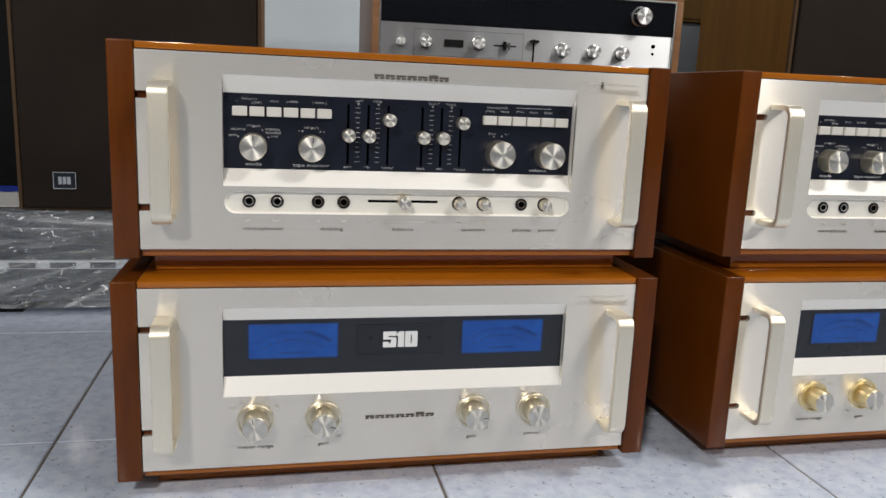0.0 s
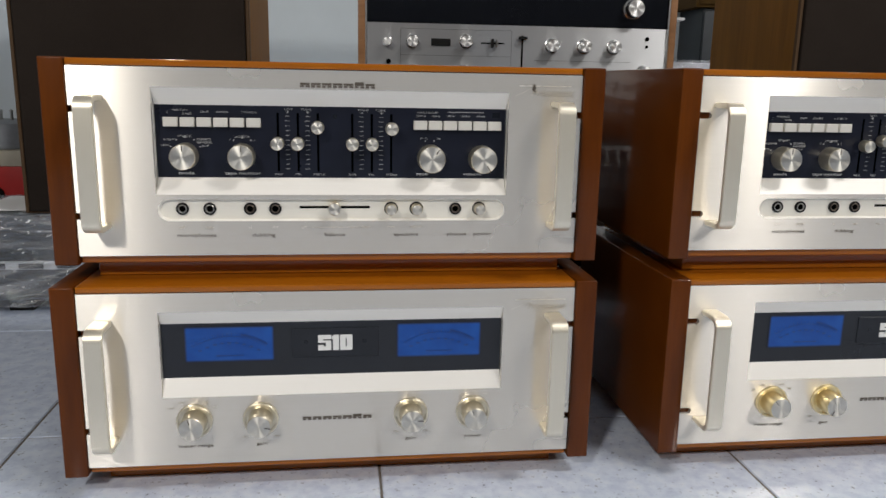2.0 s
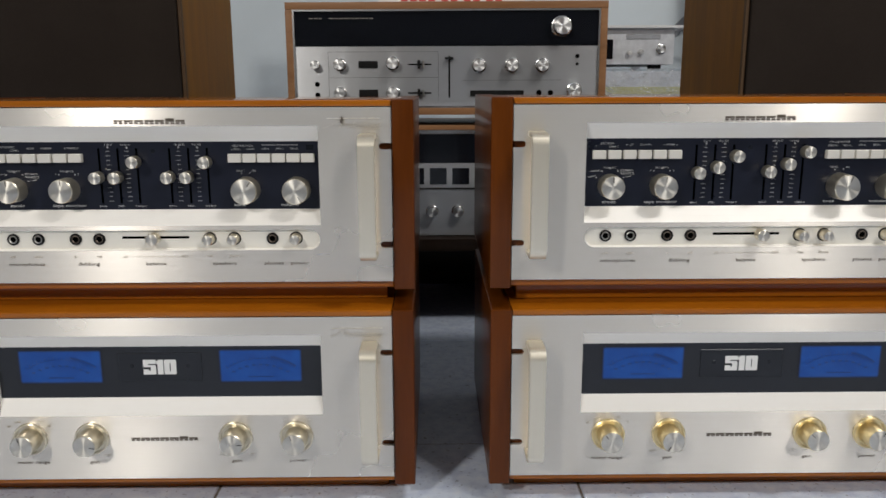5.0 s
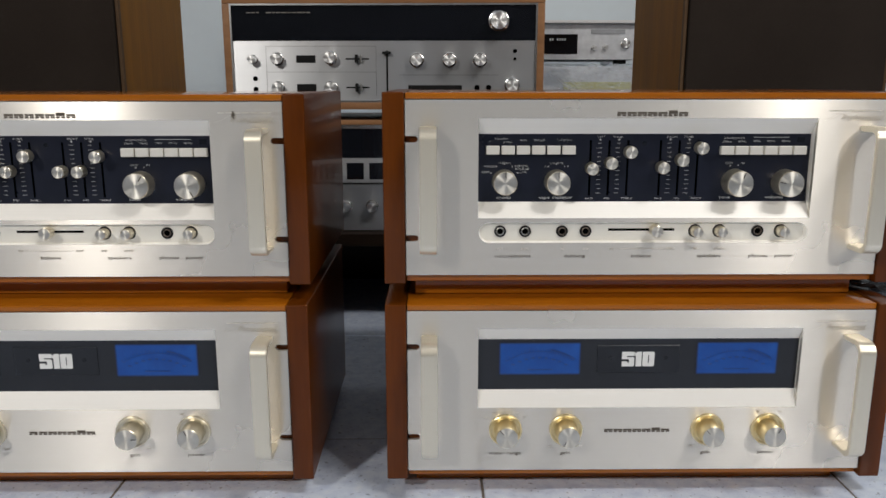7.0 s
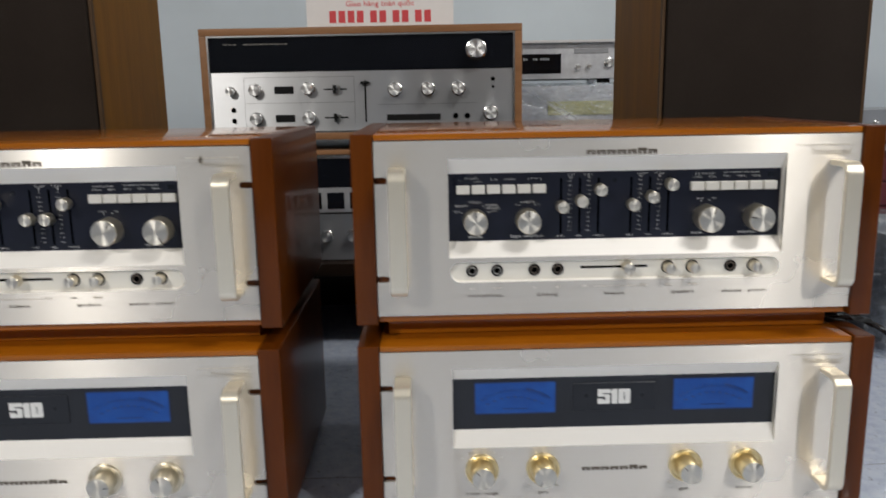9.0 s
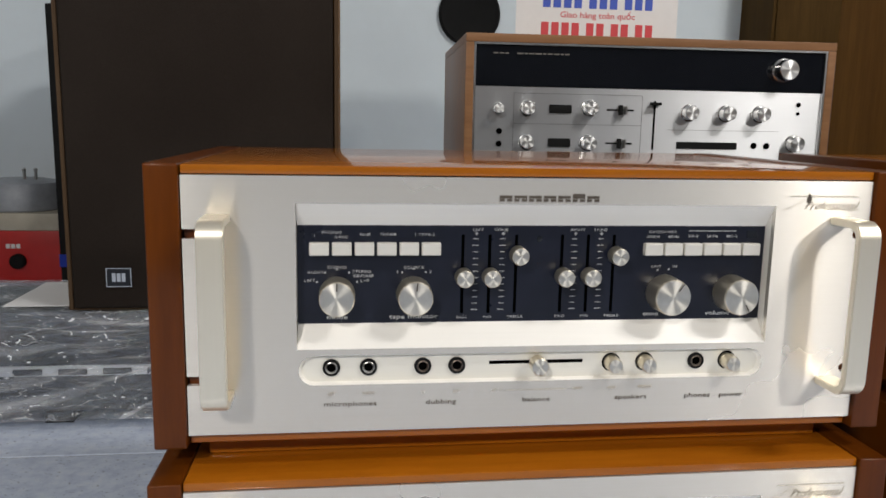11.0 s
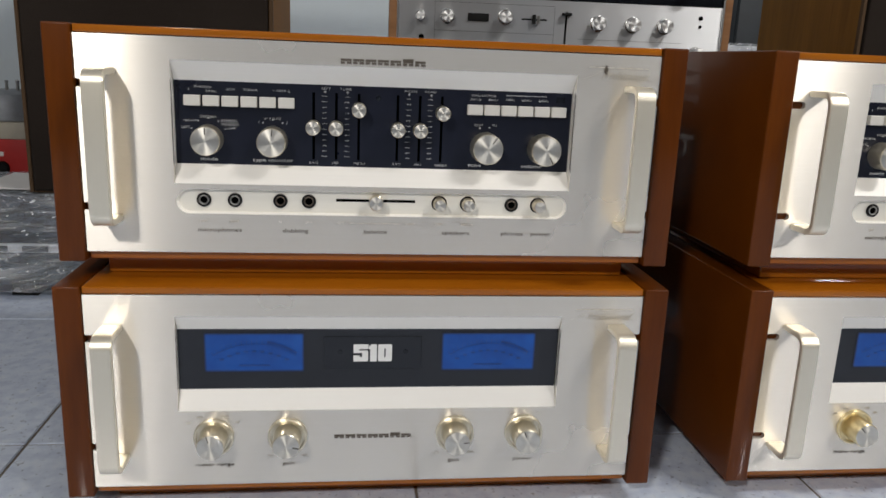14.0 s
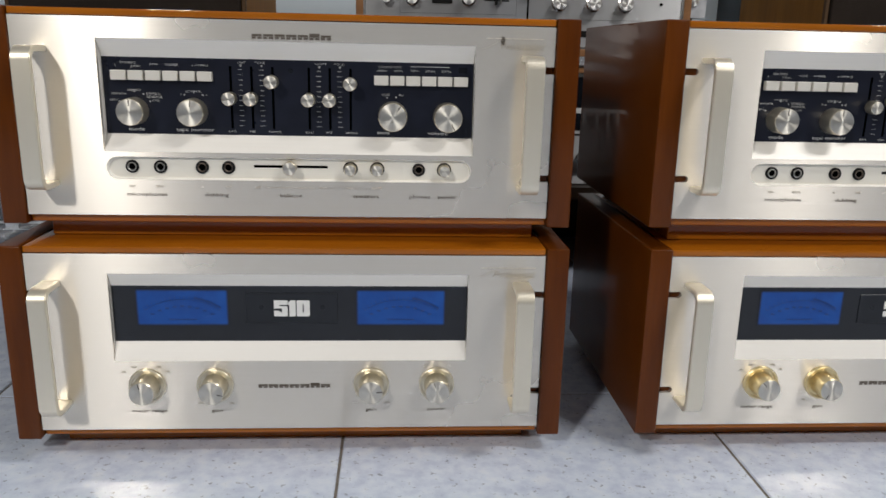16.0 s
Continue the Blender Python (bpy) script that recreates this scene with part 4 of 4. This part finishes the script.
# ---- wrapped boxes and clutter at both sides ----
def film_material():
    """Clear film: see-through, glossy, with highlights on its thin creases painted as white diffuse."""
    m, nt, b = material("clear_wrinkled_plastic_film")
    out = nt.nodes["Material Output"]
    gl = nt.nodes.new("ShaderNodeBsdfGlossy")
    gl.inputs["Roughness"].default_value = 0.12
    gl.inputs["Color"].default_value = (0.95, 0.97, 1.0, 1)
    tr = nt.nodes.new("ShaderNodeBsdfTransparent")
    tr.inputs["Color"].default_value = (0.90, 0.92, 0.94, 1)
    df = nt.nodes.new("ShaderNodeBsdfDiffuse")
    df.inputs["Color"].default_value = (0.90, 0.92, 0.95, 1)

    def creases(scale, turn, thin):
        v = coords(nt, scale)
        v.node.inputs["Rotation"].default_value = turn
        sub = nt.nodes.new("ShaderNodeMath")
        sub.operation = "SUBTRACT"
        sub.inputs[1].default_value = 0.5
        nt.links.new(noise_tex(nt, v, 1.0, 3.0, 0.55), sub.inputs[0])
        ab = nt.nodes.new("ShaderNodeMath")
        ab.operation = "ABSOLUTE"
        nt.links.new(sub.outputs[0], ab.inputs[0])
        mr = nt.nodes.new("ShaderNodeMapRange")
        mr.inputs["From Min"].default_value, mr.inputs["From Max"].default_value = 0.0, thin
        mr.inputs["To Min"].default_value, mr.inputs["To Max"].default_value = 1.0, 0.0
        nt.links.new(ab.outputs[0], mr.inputs["Value"])
        return mr.outputs["Result"]

    def folds(middle, rays, thin):
        """Painted white highlights of fine folds that run out from the place where the film is gathered."""
        mp = coords(nt)
        mp.node.inputs["Location"].default_value = tuple(-c for c in middle)
        sp = nt.nodes.new("ShaderNodeSeparateXYZ")
        nt.links.new(mp, sp.inputs["Vector"])
        ang = nt.nodes.new("ShaderNodeMath")
        ang.operation = "ARCTAN2"
        nt.links.new(sp.outputs["Z"], ang.inputs[0])
        nt.links.new(sp.outputs["X"], ang.inputs[1])
        co = nt.nodes.new("ShaderNodeCombineXYZ")
        for src, k, to in ((ang.outputs[0], rays, "X"), (sp.outputs["X"], 4.0, "Y"), (sp.outputs["Y"], 14.0, "Z")):
            mul = nt.nodes.new("ShaderNodeMath")
            mul.operation = "MULTIPLY"
            mul.inputs[1].default_value = k
            nt.links.new(src, mul.inputs[0])
            nt.links.new(mul.outputs[0], co.inputs[to])
        n = noise_tex(nt, co.outputs["Vector"], 1.0, 2.0, 0.5)
        mr = nt.nodes.new("ShaderNodeMapRange")
        mr.inputs["From Min"].default_value, mr.inputs["From Max"].default_value = 0.53, 0.53 + thin
        nt.links.new(n, mr.inputs["Value"])
        return mr.outputs["Result"]

    def largest(a, b_):
        mx = nt.nodes.new("ShaderNodeMath")
        mx.operation = "MAXIMUM"
        nt.links.new(a, mx.inputs[0])
        nt.links.new(b_, mx.inputs[1])
        return mx.outputs[0]

    # short scattered sparkles, painted as white diffuse specks
    painted_glint = noise_tex(nt, coords(nt, (60, 60, 110)), 1.0, 2.0, 0.6)
    painted_glint.node.inputs["Distortion"].default_value = 1.2
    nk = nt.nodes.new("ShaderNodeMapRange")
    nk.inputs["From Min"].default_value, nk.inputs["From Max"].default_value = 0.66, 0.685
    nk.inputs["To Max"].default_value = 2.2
    nt.links.new(painted_glint, nk.inputs["Value"])
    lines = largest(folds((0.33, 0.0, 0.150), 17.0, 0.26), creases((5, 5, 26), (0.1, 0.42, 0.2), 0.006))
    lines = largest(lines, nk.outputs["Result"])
    # faint whitish haze of reflected light, painted as diffuse
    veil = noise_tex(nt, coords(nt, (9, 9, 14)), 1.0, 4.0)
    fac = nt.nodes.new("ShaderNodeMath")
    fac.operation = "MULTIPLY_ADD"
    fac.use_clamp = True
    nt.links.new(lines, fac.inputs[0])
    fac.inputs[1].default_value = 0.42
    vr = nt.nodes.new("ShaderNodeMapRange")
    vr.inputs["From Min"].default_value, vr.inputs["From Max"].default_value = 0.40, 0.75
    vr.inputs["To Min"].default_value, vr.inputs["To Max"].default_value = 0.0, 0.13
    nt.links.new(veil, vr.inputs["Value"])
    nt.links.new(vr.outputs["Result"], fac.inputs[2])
    bp = nt.nodes.new("ShaderNodeBump")
    bp.inputs["Strength"].default_value, bp.inputs["Distance"].default_value = 0.6, 0.010
    rough = noise_tex(nt, coords(nt, (1, 1, 1.5)), 55.0, 4.0, 0.6)
    nt.links.new(rough, bp.inputs["Height"])
    nt.links.new(bp.outputs["Normal"], gl.inputs["Normal"])
    a = nt.nodes.new("ShaderNodeMixShader")
    a.inputs[0].default_value = 0.17
    nt.links.new(tr.outputs[0], a.inputs[1])
    nt.links.new(gl.outputs[0], a.inputs[2])
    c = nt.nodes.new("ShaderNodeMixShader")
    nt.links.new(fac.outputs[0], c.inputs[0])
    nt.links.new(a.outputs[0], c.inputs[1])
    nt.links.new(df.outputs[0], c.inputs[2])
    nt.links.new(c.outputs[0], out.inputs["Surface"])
    return m


M_FILM = film_material()
M_DARKDEVICE = plain("dark_grey_device_enamel", (0.035, 0.038, 0.045), 0.45, 0.2, 0.15, 30)
M_PALESTRIP = plain("pale_silver_strip", (0.72, 0.73, 0.75), 0.4, 0.2)
M_GREYSTRIP = plain("pale_grey_strip", (0.45, 0.46, 0.48), 0.4, 0.3)
M_GREYBOX = plain("mid_grey_enamel", (0.26, 0.275, 0.30), 0.5, 0.1)


def film_over(parent, x0, x1, y0, y1, z0, z1, seed, amp=0.006):
    """A loose sheet of film round a box, crumpled."""
    bm = bmesh.new()
    box(bm, x0, x1, y0, y1, z0, z1)
    bmesh.ops.subdivide_edges(bm, edges=list(bm.edges), cuts=60, use_grid_fill=True)
    for v in bm.verts:
        p = Vector(((v.co.x + 0.7 * v.co.z) * 13 + seed, v.co.y * 12, (v.co.z - 0.35 * v.co.x) * 22))
        n1 = noise.noise(p) + 0.9 * abs(noise.noise(p * 2.7)) + 0.5 * abs(noise.noise(p * 6.0)) + 0.22 * noise.noise(p * 13.0)
        c = Vector(((x0 + x1) / 2, (y0 + y1) / 2, (z0 + z1) / 2))
        dirn = Vector(((v.co.x - c.x) / (x1 - x0), (v.co.y - c.y) / (y1 - y0), (v.co.z - c.z) / (z1 - z0)))
        ax = max(range(3), key=lambda i: abs(dirn[i]))
        off = Vector((0, 0, 0))
        off[ax] = math.copysign(1, dirn[ax])
        if ax == 2 and dirn[2] < 0:
            continue
        v.co += off * amp * (n1 * 0.8 + 0.2)
        v.co.z = max(v.co.z, 0.001)
        if ax == 2:
            v.co.z = min(v.co.z, z1 + 0.001)
    part("plastic_film", bm, M_FILM, parent, "crumpled clear plastic film")


wrap_a = thing("wrapped_amplifier", (-0.45, 1.302, 0), "dark hi-fi unit wrapped in crumpled clear plastic on the floor", "wrapped unit")
boxpart("device_body", (-0.40, 0.40, 0.018, 0.205, 0.022, 0.172), M_DARKDEVICE, wrap_a, "", 0.004, 2)
for x in (-0.36, 0.0, 0.36):
    boxpart("foot", (x - 0.02, x + 0.02, 0.03, 0.19, 0.0, 0.0225), M_RUBBER, wrap_a)
boxpart("device_strip", (-0.40, 0.40, 0.012, 0.0175, 0.078, 0.092), M_PALESTRIP, wrap_a, "pale strip with dark keys")
for x in np.arange(-0.30, 0.32, 0.062):
    boxpart("device_key", (float(x), float(x) + 0.040, 0.009, 0.0118, 0.080, 0.089), M_DARKDEVICE, wrap_a, "", 0.0008, 1)
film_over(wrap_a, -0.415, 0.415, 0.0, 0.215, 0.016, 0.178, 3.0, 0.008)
tagged(boxpart("support_block", (-0.385, -0.050, 1.532, 1.63, 0.0, 0.1798), M_DARKDEVICE, None, "", 0.002, 1), "dark block under the back of the loudspeaker", "block")

wrap_b = thing("wrapped_amplifier", (1.625, 1.185, 0), "grey hi-fi unit wrapped in crumpled clear plastic on the floor", "wrapped unit")
boxpart("device_body", (-0.29, 0.29, 0.018, 0.30, 0.010, 0.205), M_GREYBOX, wrap_b, "", 0.004, 2)
boxpart("device_panel", (-0.27, 0.27, 0.012, 0.0178, 0.120, 0.150), M_DARKDEVICE, wrap_b)
film_over(wrap_b, -0.32, 0.32, 0.0, 0.315, 0.003, 0.213, 8.0, 0.012)

strip = bmesh.new()
rows_ = []
for i in range(24):
    u = i / 23
    row = []
    for j in range(9):
        w_ = j / 8 - 0.5
        n1 = noise.noise(Vector((u * 7, w_ * 5, 3.1)))
        row.append(strip.verts.new((0.940 + 0.085 * u + 0.010 * n1, 0.760 - 0.070 * u + w_ * 0.040, 0.2185 + 0.0035 * n1 + 0.0012 * math.sin(j * 2.2 + u * 9) - (0.045 * max(0, u - 0.55)))))
    rows_.append(row)
for ra, rb in zip(rows_, rows_[1:]):
    for j in range(8):
        strip.faces.new((ra[j], rb[j], rb[j + 1], ra[j + 1]))
made = bmesh.ops.extrude_face_region(strip, geom=list(strip.faces))
bmesh.ops.translate(strip, vec=(0, 0, 0.0008), verts=[g for g in made["geom"] if isinstance(g, bmesh.types.BMVert)])
bmesh.ops.recalc_face_normals(strip, faces=strip.faces)
tagged(part("plastic_strip", strip, plain("glossy_black_film", (0.02, 0.021, 0.023), 0.12), None, "", (0, 0, 0), True), "crumpled dark plastic strip on the amplifier top", "plastic strip")

# maroon drawers with a silver deck on them, beyond the wrapped unit
M_MAROON = plain("maroon_painted_wood", (0.13, 0.020, 0.028), 0.5, 0.0, 0.1, 20)
drawers = thing("drawer_chest", (1.85, 2.00, 0), "low maroon chest of drawers", "chest")
boxpart("chest_body", (-0.24, 0.30, 0.008, 0.34, 0.0, 0.280), M_MAROON, drawers, "", 0.003, 2)
for i in range(4):
    boxpart("drawer_front", (-0.237, 0.297, -0.004, 0.0078, 0.010 + i * 0.067, 0.072 + i * 0.067), M_MAROON, drawers, "", 0.003, 2)
deck = thing("cassette_deck", (1.85, 1.99, 0.280), "silver cassette deck on a maroon chest", "tape deck")
boxpart("deck_body", (-0.22, 0.25, 0.008, 0.30, 0.012, 0.120), M_GREYSTRIP, deck, "", 0.002, 2)
dp = boxpart("front_panel", (-0.222, 0.252, 0.0, 0.0078, 0.012, 0.122), M_SILVER, deck, "", 0.001, 1)
for x in (-0.18, -0.13, -0.08, -0.03):
    small_knob(dp, x, 0.085, 0.0, 0.008, 0.012)
boxpart("tape_slot", (-0.21, 0.05, -0.002, 0.001, 0.030, 0.040), M_CHASSIS, dp)
for x in (-0.18, 0.20):
    boxpart("foot", (x - 0.012, x + 0.012, 0.02, 0.044, 0.0, 0.0125), M_RUBBER, deck)

# compact disc player on a film-wrapped cabinet, near the far wall
wrap_c = thing("wrapped_cabinet", (0.98, 2.22, 0.0), "pale cabinet in crinkled clear film standing on the floor", "wrapped unit")
boxpart("device_body", (-0.285, 0.285, 0.016, 0.42, 0.004, 0.480), M_PALESTRIP, wrap_c, "", 0.003, 2)
boxpart("label_band", (-0.10, 0.26, 0.012, 0.0158, 0.395, 0.435), plain("pale_yellow_label", (0.62, 0.60, 0.30), 0.6), wrap_c)
boxpart("inner_tray", (-0.10, 0.26, 0.010, 0.0158, 0.32, 0.37), M_DARKDEVICE, wrap_c)
film_over(wrap_c, -0.300, 0.300, 0.0, 0.435, 0.003, 0.486, 14.0, 0.010)
cd = thing("compact_disc_player", (0.885, 2.26, 0.4875), "silver compact disc player with black display", "disc player")
boxpart("body", (-0.215, 0.215, 0.008, 0.30, 0.012, 0.112), M_GREYSTRIP, cd, "", 0.003, 2)
cp = boxpart("front_panel", (-0.217, 0.217, 0.0, 0.0078, 0.012, 0.114), M_PALESTRIP, cd, "", 0.002, 2)
boxpart("display", (-0.092, 0.036, -0.0015, 0.001, 0.028, 0.084), M_GLASSBLACK, cp, "black display window")
for i in range(11):
    if i not in (2, 3, 6):
        boxpart("display_digit", (-0.075 + i * 0.0072, -0.0712 + i * 0.0072, -0.0020, -0.0014, 0.066, 0.0725), M_WHITE, cp)
boxpart("disc_tray", (0.075, 0.175, -0.003, 0.001, 0.085, 0.098), M_GREYSTRIP, cp, "", 0.0008, 1)
for x, r, z in ((0.085, 0.0075, 0.045), (0.118, 0.0075, 0.047), (0.178, 0.0130, 0.056)):
    small_knob(cp, x, z, 0.0, r, 0.012)
for x in (-0.17, 0.17):
    boxpart("foot", (x - 0.016, x + 0.016, 0.02, 0.052, 0.0, 0.0125), M_RUBBER, cd)
tagged(boxpart("paper_sheet", (0.80, 1.13, 2.24, 2.50, 0.6020, 0.6100), M_PAPER, None, "", 0.001, 1), "white paper pad lying on the disc player", "paper")
bm = bmesh.new()
ribbon(bm, [(1.10, 0.50), (1.17, 0.555), (1.24, 0.62), (1.32, 0.70), (1.45, 0.78)], 0.030, BACK - 0.012)
made = bmesh.ops.extrude_face_region(bm, geom=list(bm.faces))
bmesh.ops.translate(bm, vec=(0, 0.011, 0), verts=[g for g in made["geom"] if isinstance(g, bmesh.types.BMVert)])
tagged(part("cable_duct", bm, M_GREYBOX, None), "dark grey cable duct slanting up the wall", "cable duct")

# a dark upright shape against the wall behind the loudspeaker, with a wooden box on it
dark_shape = thing("dark_upright", (1.50, 2.55, 0), "dark blue-grey upright shape against the wall behind a loudspeaker", "cabinet")
M_DARKBLUE = plain("dark_blue_grey_surface", (0.014, 0.020, 0.026), 0.5, 0.0, 0.15, 20)
boxpart("upright_body", (-0.17, 0.17, 0.006, 0.19, 0.0, 0.672), M_DARKBLUE, dark_shape, "", 0.003, 2)
boxpart("upright_front", (-0.167, 0.167, -0.008, 0.0055, 0.030, 0.660), M_DARKBLUE, dark_shape, "", 0.002, 2)
M_DARKWOOD = wood("dull_brown_stained_wood", (0.050, 0.026, 0.006), (0.085, 0.046, 0.012), (30, 30, 3), 0.6, 0.0, 0.08)
wood_box = thing("wooden_box", (1.49, 2.53, 0.672), "brown wooden box standing on a dark upright shape", "box")
boxpart("box_body", (-0.195, 0.19, 0.006, 0.21, 0.0, 0.56), M_DARKWOOD, wood_box, "", 0.003, 2)
boxpart("box_front", (-0.185, 0.18, -0.002, 0.0055, 0.010, 0.55), M_DARKWOOD, wood_box, "", 0.002, 2)

# red power supply with a grey transformer on it, beside the loudspeaker
M_REDBOX = plain("red_enamel", (0.45, 0.015, 0.012), 0.4, 0.0, 0.06)
M_CREAM = plain("cream_enamel", (0.42, 0.38, 0.30), 0.5, 0.0, 0.06)
psu = thing("power_regulator", (-0.95, 2.35, 0.0), "red voltage regulator box with a cream lid", "regulator")
boxpart("red_body", (-0.175, 0.175, 0, 0.28, 0.0, 0.142), M_REDBOX, psu, "", 0.003, 2)
boxpart("cream_lid", (-0.173, 0.173, -0.002, 0.28, 0.1422, 0.188), M_CREAM, psu, "", 0.003, 2)
bm = bmesh.new()
lathe(bm, [(0.020, 0), (0.020, -0.014), (0.016, -0.018), (0, -0.018)], 24)
part("dial_knob", bm, M_RUBBER, psu, "black dial knob", (0.050, 0, 0.060), True)
bm = bmesh.new()
for i in range(3):
    box(bm, 0.020 + i * 0.013, 0.030 + i * 0.013, -0.0006, 0.0002, 0.094, 0.106)
tagged(part("print_bars", bm, M_WHITE, psu), kind="stuff")
can = thing("transformer_can", (-0.93, 2.48, 0.1882), "dusty grey round transformer can on the red box", "transformer")
bm = bmesh.new()
lathe(bm, [(0.115, 0.0), (0.118, -0.004), (0.118, -0.055), (0.106, -0.075), (0.06, -0.084), (0, -0.085)], 40)
bmesh.ops.rotate(bm, matrix=Matrix.Rotation(-math.pi / 2, 3, "X"), verts=bm.verts)
part("can", bm, M_GREYBOX, can, smooth=True)
for x in (0.02, 0.05):
    bm = bmesh.new()
    lathe(bm, [(0.005, 0), (0.004, -0.02), (0.0055, -0.03), (0, -0.034)], 16)
    bmesh.ops.rotate(bm, matrix=Matrix.Rotation(-math.pi / 2, 3, "X"), verts=bm.verts)
    part("terminal", bm, M_STEEL, can, "", (x, -0.03, 0.082), True)
black_case = thing("equipment_case", (-0.66, 2.25, 0.0), "tall black equipment case by the far wall", "case")
boxpart("case_body", (-0.10, 0.14, 0.0, 0.25, 0.0, 0.72), M_RUBBER, black_case, "", 0.006, 2)
boxpart("blue_band", (-0.10, 0.12, -0.004, -0.0002, 0.062, 0.095), plain("blue_plastic", (0.01, 0.03, 0.30), 0.3), black_case, "", 0.001, 1)
tagged(boxpart("paper_sheet", (-0.512, -0.4165, 1.320, 1.485, 0.1800, 0.1812), M_PAPER), "white paper corner lying on the wrapped unit", "paper")

# ---- floor tiles, each its own piece ----
G = 0.0028
bm = bmesh.new()
box(bm, G / 2, 0.4 - G / 2, G / 2, 0.4 - G / 2, -0.012, 0.0)
top = [e for e in bm.edges if all(v.co.z > -0.001 for v in e.verts)]
bmesh.ops.bevel(bm, geom=top, offset=0.0012, segments=1, affect="EDGES")
TILE = mesh_of("tile", bm, M_TILE)
ix = range(int((RX0 + 0.248) / 0.4) - 1, int((RX1 + 0.248) / 0.4) + 1)
iy = range(int((RY0 - 0.813) / 0.4) - 1, int((RY1 - 0.813) / 0.4) + 1)
for i in ix:
    for j in iy:
        x, y = -0.248 + 0.4 * i, 0.813 + 0.4 * j
        if x > RX0 - 0.39 and x < RX1 and y > RY0 - 0.39 and y < RY1:
            ob = new("tile", TILE)
            ob.location = (x, y, 0)
            ob.parent = floor
